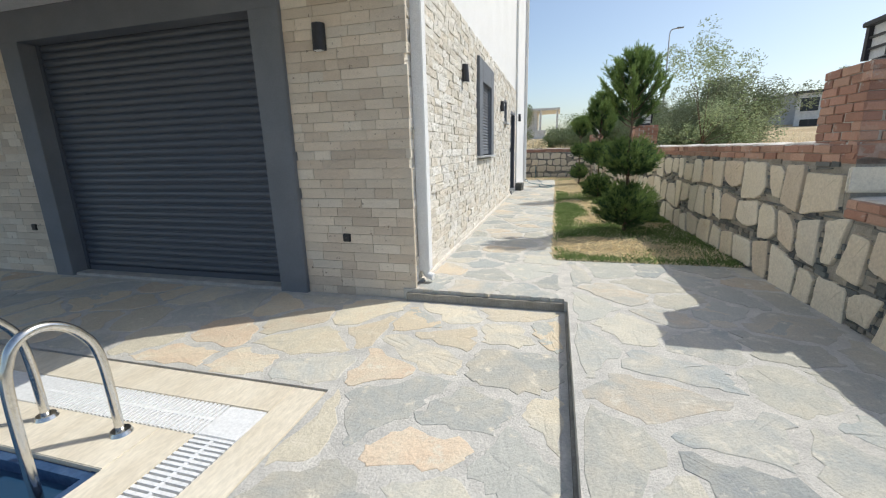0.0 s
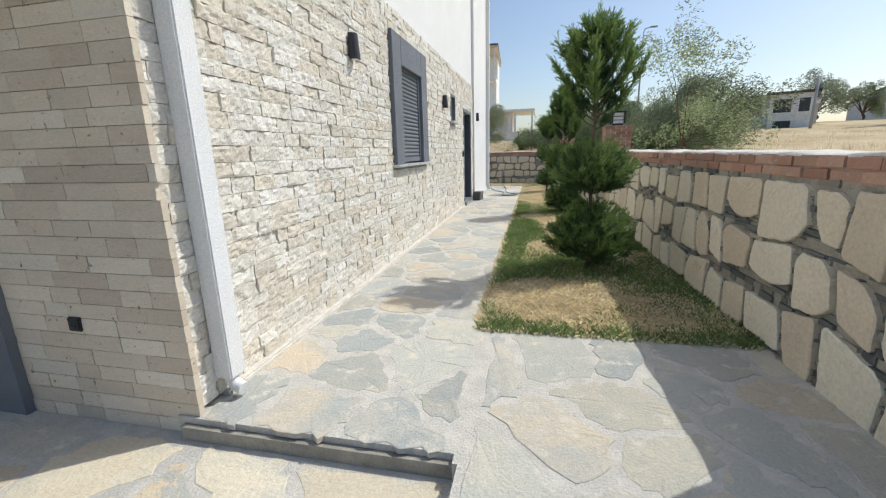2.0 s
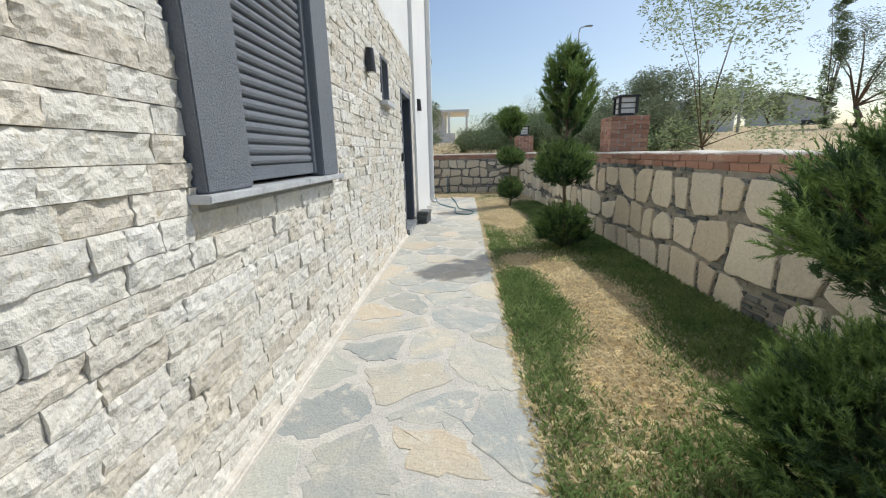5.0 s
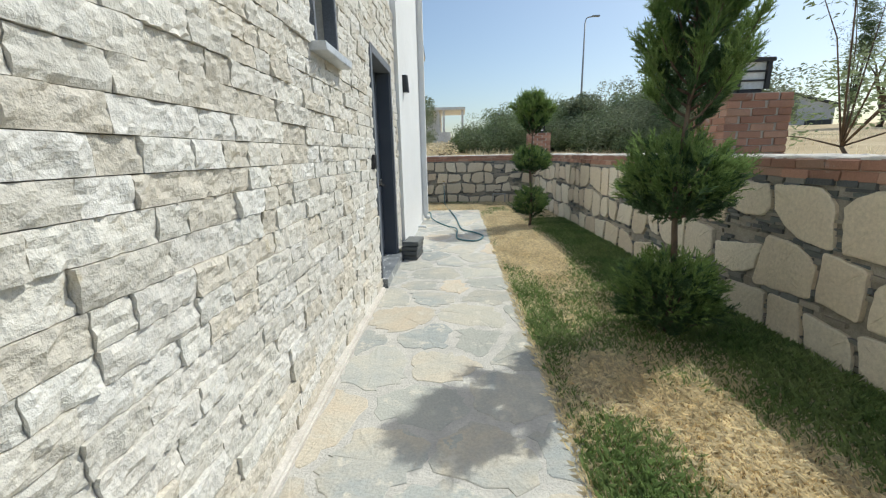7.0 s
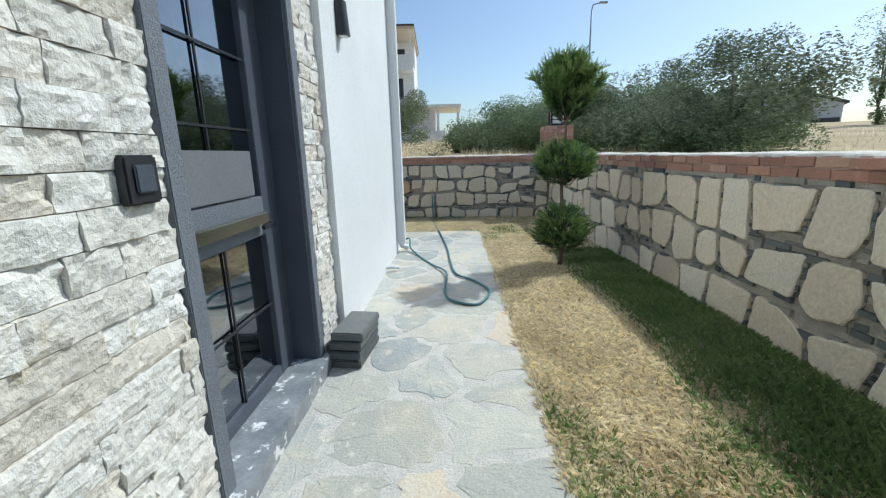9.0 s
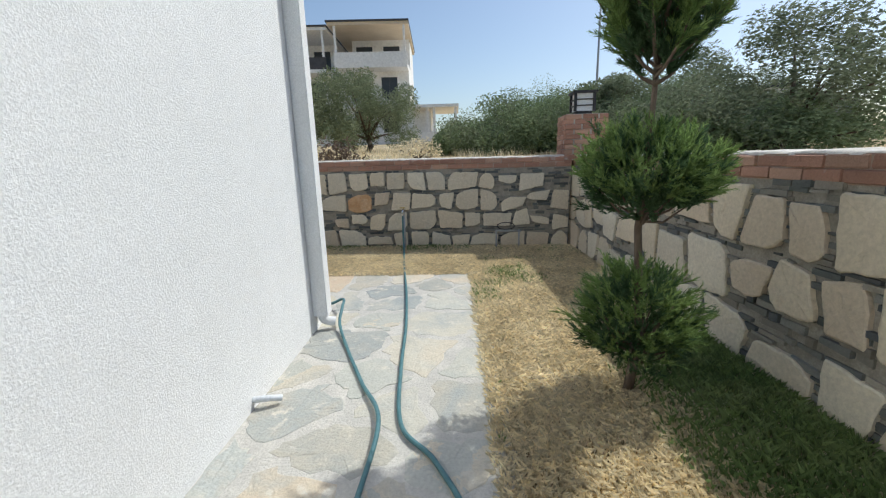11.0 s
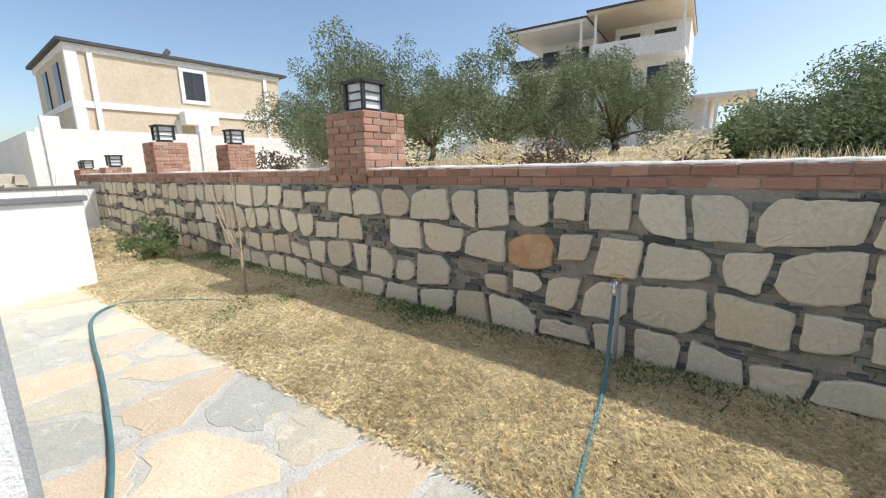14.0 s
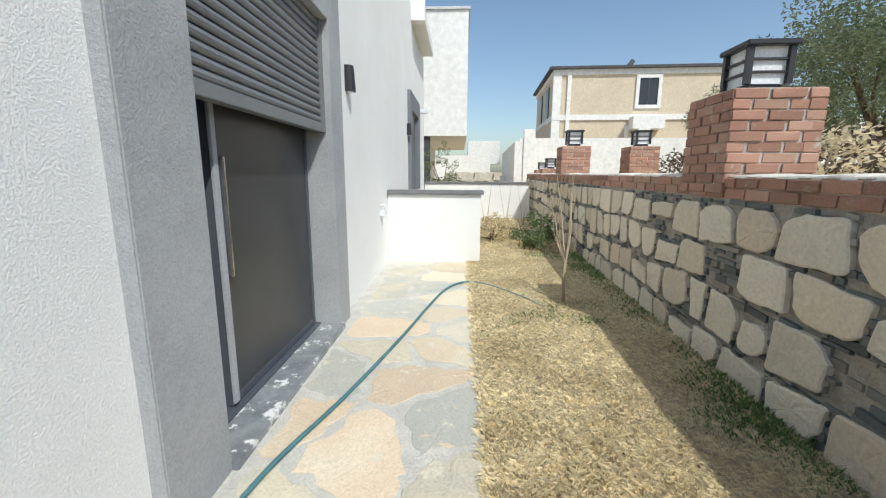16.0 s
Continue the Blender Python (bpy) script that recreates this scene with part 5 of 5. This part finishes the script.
part("panel", boxes((0, 17, 0, 0.3, -1, 1.1)), PLASTER_FAR, lwf)

# white porch house
qx, qy = polar(-0.16, 15.67, -6.4, 36)
porch = thing("porch_house", "small white house with a columned porch and brick steps", "house", pose(qx, qy, 2.6))
part("wall", boxes((0.0, 1.8, 2, 6, -1, 3.2)), PLASTER_FAR, porch)
part("roof", boxes((-0.2, 4.4, -0.3, 6, 3.0, 3.25)), PLASTER_FAR, porch)
for xx in (0.0, 1.5, 2.1, 4.0):
    part("column", boxes((xx, xx + 0.22, 0, 0.22, -1, 3.0)), PLASTER_FAR, porch)
part("steps", boxes((0.0, 2.4, -0.9, -0.1, -1, 0.5)), BRICK, porch)

# far houses to the east
hx, hy = polar(0.12, 3.88, 31.7, 95)
fh = thing("far_house", "pale grey gabled house beyond the dry field", "house", pose(hx, hy, 3.0, 0, 0, -34) @ Matrix.Diagonal((1.4, 1.4, 1.4, 1)))
bm = bmesh.new()
gp = [(0, -2), (8, -2), (8, 3.2), (3.6, 4.8), (0, 2.9)]
a_ = [bm.verts.new((x, 0, z)) for x, z in gp]
b_ = [bm.verts.new((x, 9, z)) for x, z in gp]
for i in range(5):
    bm.faces.new((a_[i], b_[i], b_[(i + 1) % 5], a_[(i + 1) % 5]))
bm.faces.new(a_), bm.faces.new(b_[::-1])
bmesh.ops.recalc_face_normals(bm, faces=bm.faces[:])
part("wall", bm, WALLGREY, fh)
bm = bmesh.new()
r1 = [bm.verts.new(p) for p in ((-0.4, -0.3, 2.75), (3.6, -0.3, 4.9), (8.4, -0.3, 3.15), (8.4, 9.3, 3.15), (3.6, 9.3, 4.9), (-0.4, 9.3, 2.75))]
r2 = [bm.verts.new(v.co + Vector((0, 0, 0.22))) for v in r1]
for q in (r1[::-1], r2):
    bm.faces.new((q[0], q[1], q[4], q[5])), bm.faces.new((q[1], q[2], q[3], q[4]))
for i in range(6):
    bm.faces.new((r1[i], r1[(i + 1) % 6], r2[(i + 1) % 6], r2[i]))
bmesh.ops.recalc_face_normals(bm, faces=bm.faces[:])
part("roof", bm, ROOFDARK, fh)
window_part(fh, 5.6, 7.8, -0.2, 1.6, 0, 0.08, ROOFDARK)
hx2, hy2 = polar(0, 3.6, 26.2, 46)
fh2 = thing("far_house", "white house with dark windows and a flat roof", "house", pose(hx2, hy2, 1.8, 0, 0, -28))
part("wall", boxes((0, 3.0, 0, 6, -1, 3.6)), PLASTER_FAR, fh2)
part("roof", boxes((-0.3, 3.3, -0.3, 6.2, 3.6, 3.8)), ROOFDARK, fh2)
window_part(fh2, 0.3, 1.5, 2.1, 3.2, 0, 0.06)
window_part(fh2, 2.0, 2.7, 2.1, 3.2, 0, 0.06)
window_part(fh2, 0.4, 1.6, -0.3, 1.4, 0, 0.06)
hx3, hy3 = polar(0, 0, 24.6, 55)
fh3 = thing("far_house", "plain grey block-like house at the field edge", "house", pose(hx3, hy3, 1.6, 0, 0, -20))
part("wall", boxes((-3.5, 3.5, 0, 8, -1, 4.2)), WALLGREY, fh3)
part("roof", boxes((-3.7, 3.7, -0.2, 8.2, 4.2, 4.4)), PLASTER_FAR, fh3)
window_part(fh3, 1.2, 2.6, 1.8, 3.2, 0, 0.08)
part("awning", boxes((0.8, 3.4, -1.2, 0, 3.3, 3.5)), PLASTER_FAR, fh3)

# white neighbour house on the west
nb = thing("neighbour_house", "tall white neighbour house with an open porch below", "house", pose(-15.2, 17.6, 0))
part("wall", boxes((-9, 0, -9, 0.35, 2.55, 6.6), (-9, -0.2, -9, -1.3, -0.3, 2.55)), PLASTER_FAR, nb)
part("roof_edge", boxes((-9.1, 0.06, -9.1, 0.41, 6.6, 6.68)), WALLGREY, nb)
part("porch_column", boxes((-0.35, -0.1, -1.2, -0.95, -0.3, 2.55)), ROOFDARK, nb)
part("pane", boxes((-0.30, -0.19, -1.9, -1.32, 0.0, 2.3)), FARGLASS, nb)
nb2 = thing("neighbour_house", "far white house with balcony beyond the porch", "house", pose(-42, 18.5, 0))
part("wall", boxes((-8, 0, 0, 2.2, -0.3, 4.4), (-8, 0, -8, 0, -0.3, 3.0)), PLASTER_FAR, nb2)
part("balcony", boxes((-4, 0, 2.2, 3.1, 2.2, 4.4)), PLASTER_FAR, nb2)
fence2 = thing("field_wall", "low white wall across the far lawn", "wall", pose(-30, 14, 0))
part("panel", boxes((-0.2, 0.2, 0, 12, -0.3, 1.1)), PLASTER_FAR, fence2)
rub = tagged(mesh_ob("rubble_wall", *[list(q) for q in (lambda r: ([(x + dx, y + dy, z + dz) for x, y, z, s in r for dx, dy, dz in ((-s, -s, -s), (s, -s, -s * .8), (s, s, -s), (-s, s, -s), (-s * .7, -s * .8, s), (s * .8, -s * .7, s * .9), (s * .7, s * .8, s), (-s * .8, s * .7, s))],
      [tuple(8 * i + k for k in f) for i in range(len(r)) for f in ((0, 1, 5, 4), (1, 2, 6, 5), (2, 3, 7, 6), (3, 0, 4, 7), (4, 5, 6, 7))]))([(-16 + 0.1 * (i % 4), 17.3 + 0.22 * (i // 4), 0.7 + 0.22 * (i % 3), 0.13 + 0.012 * (i % 5)) for i in range(36)])], FARSTONE), "rough pale rubble wall beyond the low wall", "rubble", kind="stuff")
for k, (x, y, h) in enumerate(((-14.0, 20.3, 0), (-19, 21, 0), (-21, 21.4, 0))):
    mm = pose(x, y, 0.9, 0, 0, -2.5)
    pillar(mm, 8)
    lantern(mm @ pose(0.28, 0.28, 8 * 0.066 + 0.001))


# ---- street lamps and poles ----
def street_lamp(x, y, h, label):
    z = ground_z(x, y)
    t = thing("street_lamp", label, "street lamp", pose(x, y, z))
    part("pole", tube([(0, 0, -0.2), (0, 0, h * 0.5), (0, 0, h - 0.4)], 0.09, 8, taper=0.05), PIPE_GREY, t)
    part("arm", tube(bend([(0, 0, h - 0.4), (0.1, 0, h - 0.1), (0.5, 0, h)]), 0.04, 6), PIPE_GREY, t)
    part("head", boxes((0.45, 1.0, -0.1, 0.1, h - 0.03, h + 0.07), bevel=0.02), PIPE_GREY, t)


street_lamp(*polar(-0.41, 10.84, 17.0, 31), 8.4, "tall slim grey street lamp behind the trees")
street_lamp(*polar(-0.16, 15.67, -42.5, 44), 10.5, "far slim grey street lamp above the olives")
up_ = polar(0, 3.6, 30.1, 40)
pl = thing("utility_pole", "wooden utility pole with crossarms in the field", "utility pole", pose(*up_, ground_z(*up_)))
part("pole", tube([(0, 0, -0.2), (0, 0, 3.6)], 0.11, 8, taper=0.08), PIPE_GREY, pl)
for z in (3.1, 3.35, 3.55):
    part("crossarm", boxes((-0.35, 0.35, -0.05, 0.05, z, z + 0.06)), PIPE_GREY, pl)

# parked van far behind the olives
vn = thing("parked_van", "white van parked under the far olive trees", "van", pose(*polar(-0.16, 15.67, -46.5, 27), 1.9, 0, 0, 25))
part("body", boxes((-1.9, 1.9, -0.8, 0.8, 0.35, 1.1), (-1.9, 1.0, -0.75, 0.75, 1.1, 1.8), bevel=0.12), PLASTER_FAR, vn)
for xx in (-1.2, 1.2):
    for yy in (-0.75, 0.6):
        bm = bmesh.new()
        bmesh.ops.create_cone(bm, cap_ends=True, segments=16, radius1=0.33, radius2=0.33, depth=0.2, matrix=Matrix.Translation((xx, yy + 0.07, 0.33)) @ Matrix.Rotation(math.pi / 2, 4, "X"))
        part("wheel", bm, BLACK, vn)
part("side_window", boxes((-0.2, 0.9, -0.765, -0.72, 1.2, 1.65)), FARGLASS, vn)


# ---- grass ----
def green_at(x, y):
    """How green the lawn is there, 0 to 1."""
    v = 0.06 + 0.45 * noise.noise((x * 1.1, y * 0.9, 5.0)) + 0.25 * noise.noise((x * 3.1, y * 3.1, 9.0))
    if x < 0.05:
        return max(0.0, min(1.0, v - 0.12 + 0.40 * max(0.0, 1 - (back_y(x) - y) / 0.40)))
    near = (x - 0.1) / (side_x(y) - 0.1)
    if y < 16.2:
        v += 0.9 * max(0.0, min(1.0, (near - 0.42) * 3)) * (0.35 if y < 7.5 else 1.0)
    else:
        v += 0.45 * max(0.0, near - 0.55) - 0.12
    if y < 5.15:
        v += 0.6 * (1 - (y - 4.8) / 0.35)
    if x < 0.32 and y < 13.0:
        v += 0.32
    for cx, cy, rx, ry, k in ((0.8, 6.7, 0.8, 0.7, 0.6), (0.3, 8.9, 0.35, 0.9, 1.0), (0.5, 11.4, 0.6, 1.2, 0.45), (0.25, 7.6, 0.3, 0.5, 0.4)):
        v += k * max(0.0, 1.3 - math.hypot((x - cx) / rx, (y - cy) / ry))
    for cx, cy, rx, ry in ((0.55, 5.6, 0.5, 0.45), (0.85, 9.2, 0.40, 0.8), (0.45, 14.0, 0.42, 1.3), (0.40, 10.3, 0.2, 0.3)):
        v -= 0.7 * max(0.0, min(1.0, 1.6 - 1.2 * math.hypot((x - cx) / rx, (y - cy) / ry)))
    return max(0.0, min(0.85, 0.80 * v))


def grass(label, want_green, n, seed, lo, hi, material):
    rng = random.Random(seed)
    V, Fc = [], []
    for _ in range(n):
        if rng.random() < (0.72 if want_green else 0.55):
            y = rng.uniform(4.82, 19.3)
            x = rng.uniform(0.02, side_x(y) - 0.01)
        else:
            x = rng.uniform(-12.2, 0.1) if rng.random() < 0.2 else rng.uniform(-7.0, 0.1)
            y = rng.uniform(17.86, back_y(x) - 0.01)
        g_ = green_at(x, y)
        if rng.random() > (g_ if want_green else 1 - 0.55 * g_):
            continue
        h = rng.uniform(lo, hi) * (0.55 + 0.45 * g_ if want_green else 1)
        th = rng.uniform(0, 2 * math.pi)
        lean = rng.uniform(0.8, 2.6) * h if not want_green else rng.uniform(0.2, 1.1) * h
        w = rng.uniform(0.0011, 0.0021)
        c, s = math.cos(th), math.sin(th)
        o = len(V)
        V += [(x - s * w, y + c * w, -0.03), (x + s * w, y - c * w, -0.03), (x + c * lean * 0.4 + s * w * 0.8, y + s * lean * 0.4 - c * w * 0.8, h * 0.6), (x + c * lean, y + s * lean, h)]
        Fc += [(o, o + 1, o + 2), (o, o + 2, o + 3)]
    tagged(mesh_ob("grass", V, Fc, material), label, "grass", kind="stuff")


grass("dry straw-coloured grass blades on the lawn", False, 500000, 61, 0.008, 0.036, GRASS_DRY)
grass("green grass growing along the shaded wall foot", True, 480000, 62, 0.030, 0.085, GRASS_GREEN)


def runners():
    """Dry creeping stems that hang over the edges of the paving."""
    rng = random.Random(64)
    for _ in range(46):
        if rng.random() < 0.5:
            p, d = Vector((rng.uniform(-6.0, 0.0), 17.95, 0.012)), Vector((0, -1, 0))
        else:
            p, d = Vector((0.12, rng.uniform(5.0, 17.8), 0.012)), Vector((-1, 0, 0))
        side = Vector((d.y, -d.x, 0)) * rng.uniform(-1, 1)
        ln = rng.uniform(0.06, 0.22)
        line = bend([p - d * 0.08, p + d * ln * 0.3 + side * ln * 0.3, p + d * ln * 0.6 + side * ln * 0.9, p + d * ln * 0.7 + side * ln * 1.5], 4)
        tagged(part("dry_runner", tube(line, 0.0022, 4, taper=0.001), TWIG), "thin dry grass runner creeping over the paving edge", "runner", "dry runners at the paving edge")


runners()


# ---- weeds in the field ----
def weeds():
    rng = random.Random(77)
    V, Fc = [], []
    for _ in range(9000):
        if rng.random() < 0.6:
            x, y = rng.uniform(-16, 3), rng.uniform(20.0, 34)
        else:
            x, y = rng.uniform(2.8, 22), rng.uniform(2, 34)
        if x < side_x(y) + 0.5 and y < back_y(x) + 0.5:
            continue
        if noise.noise((x * 0.5, y * 0.5, 0)) < -0.05:
            continue
        z = ground_z(x, y)
        for _k in range(3):
            h, th = rng.uniform(0.06, 0.32), rng.uniform(0, 6.28)
            c, s = math.cos(th), math.sin(th)
            o = len(V)
            V += [(x - s * 0.008, y + c * 0.008, z - 0.03), (x + s * 0.008, y - c * 0.008, z - 0.03), (x + c * h * 0.6, y + s * h * 0.6, z + h)]
            Fc.append((o, o + 1, o + 2))
    tagged(mesh_ob("dry_weeds", V, Fc, GRASS_DRY), "tall dry weeds in the open field", "weeds", kind="stuff")


weeds()


# ---- pieces of the walls and paving ----
big_stones(wall_side, SIDE_LEN, -1, 15, 3, (0.24, 0.52), 0.045, None)
big_stones(wall_back, BACK_LEN, 1, 18, 4, (0.24, 0.46), 0.026, (3.0, 0.60))



def flags(name, core, x0, x1, y0, y1, z, size, seed, keep=None, order=None, limit=300, gap=0.055, material=None):
    rng = random.Random(seed)
    items = []
    for poly in cells(x0, x1, y0, y1, size, gap, rng, 0.48):
        cx = sum(p[0] for p in poly) / len(poly)
        cy = sum(p[1] for p in poly) / len(poly)
        w = max(p[0] for p in poly) - min(p[0] for p in poly)
        h = max(p[1] for p in poly) - min(p[1] for p in poly)
        if min(w, h) < 0.07:
            continue
        out = soften(poly, rng, 0.22, 0.032)
        v, f = slab_mesh(out, 0.03, rng, 0.003, 0.0025)
        dz = z + rng.uniform(0.0015, 0.005)
        items.append(([(a, b, c + dz) for a, b, c in v], f, abs(cx) + abs(cy - 8) * 0.3))
    put_pieces(name, items, material or FLAG, core, Matrix(), limit)


flags("flagstone", paving, HX + 0.02, 0.10, HF - 0.05, 16.75, 0.0, 0.40, 71)
flags("flagstone", paving, HX + 0.02, 0.10, 16.75, 17.92, 0.0, 0.42, 72)
flags("flagstone", paving, -6.28, HX + 0.02, 16.80, 17.92, 0.0, 0.46, 73, material=FLAG_WARM)
flags("flagstone", paving, 0.16, 2.0, -3, 4.84, 0.0, 0.44, 74)
flags("flagstone", terrace, -1.27, 0.11, -3, 3.47, LOW, 0.44, 75, material=FLAG_WARM)
flags("flagstone", terrace, -7.5, -1.27, 1.95, 3.47, LOW, 0.46, 76, material=FLAG_WARM)


def split_block(w, h, d, rng, rough):
    """A block with a broken face: local x along the wall, z up, -y outwards; back at y = 0."""
    nx, nz = max(4, int(w / 0.022) + 1), 6
    V, Fc = [], []
    off = (rng.uniform(0, 50), rng.uniform(0, 50))
    tilt = rng.uniform(-0.5, 0.5) * rough
    for j in range(nz):
        for i in range(nx):
            u, v = i / (nx - 1), j / (nz - 1)
            edge = i in (0, nx - 1) or j in (0, nz - 1)
            dd = d + rough * (0.8 * noise.noise((u * w * 16 + off[0], v * h * 18, off[1])) + 0.5 * noise.noise((u * w * 45 + off[0], v * h * 45, off[1])) + tilt * 8 * (u - 0.5)) + rng.uniform(-0.2, 0.2) * rough
            if edge:
                dd -= rough * rng.uniform(-0.1, 0.5)
            V.append((u * w, -dd, v * h))
    Fc = [(j * nx + i, j * nx + i + 1, (j + 1) * nx + i + 1, (j + 1) * nx + i) for j in range(nz - 1) for i in range(nx - 1)]
    rim = [i for i in range(nx)] + [j * nx + nx - 1 for j in range(1, nz)] + [(nz - 1) * nx + i for i in range(nx - 2, -1, -1)] + [j * nx for j in range(nz - 2, 0, -1)]
    o = len(V)
    V += [(V[i][0], 0.0, V[i][2]) for i in rim]
    n = len(rim)
    Fc += [(rim[(k + 1) % n], rim[k], o + k, o + (k + 1) % n) for k in range(n)]
    return V, Fc


def clad_blocks(core, m, length, z0, z1, holes, seed, rough, depth, material, course=0.090, order=None, lens=(0.11, 0.36)):
    """Coursed blocks over a wall, leaving out the rectangles in holes (x0, x1, z0, z1)."""
    rng = random.Random(seed)
    items = []
    z = z0
    while z < z1 - 0.03:
        h = min(course * rng.uniform(0.9, 1.1), z1 - z)
        x = -rng.uniform(0, 0.2)
        cuts = [(0.0, length)]
        for a, b, c, d in holes:
            if c < z + h * 0.6 and d > z + h * 0.4:
                cuts = [q for s, e in cuts for q in ((s, min(e, a)), (max(s, b), e)) if q[1] - q[0] > 0.02]
        while x < length:
            w = rng.uniform(*lens)
            for s, e in cuts:
                a, b = max(x, s), min(x + w, e)
                if b - a > 0.035:
                    v, f = split_block(b - a - 0.003, h - 0.003, depth + rng.uniform(-0.6, 0.6) * rough, rng, rough)
                    v = [(p[0] + a + 0.0015, p[1], p[2] + z + 0.0015) for p in v]
                    items.append((v, f, (order or (lambda xx, zz: 0))(a, z)))
            x += w
        z += h
    put_pieces("travertine_block", items, material, core, m)


EAST_M = Matrix.Translation((HX - 0.03, HF + 0.0, 0)) @ pose(0, 0, 0, 0, 0, 90)
clad_blocks(wall_east, EAST_M, 13.6 - HF, 0.02, 3.02, [(6.88 - HF, 8.46 - HF, 1.16, 2.74), (10.52 - HF, 10.98 - HF, 1.92, 2.47), (12.05 - HF, 13.22 - HF, -0.1, 2.34)],
            81, 0.013, 0.036, TRAV, order=lambda x, z: abs(x - 6.2) + abs(z - 1.2) * 0.8)
clad_blocks(front, Matrix.Translation((-2.43, HF + 0.03, 0)), 2.43 + HX + 0.028, LOW, 2.98, [], 82, 0.003, 0.034, TRAV_FLAT, lens=(0.12, 0.40))
clad_blocks(front, Matrix.Translation((-8.0, HF + 0.03, 0)), 1.97, LOW, 2.98, [], 83, 0.003, 0.034, TRAV_FLAT, lens=(0.12, 0.40))
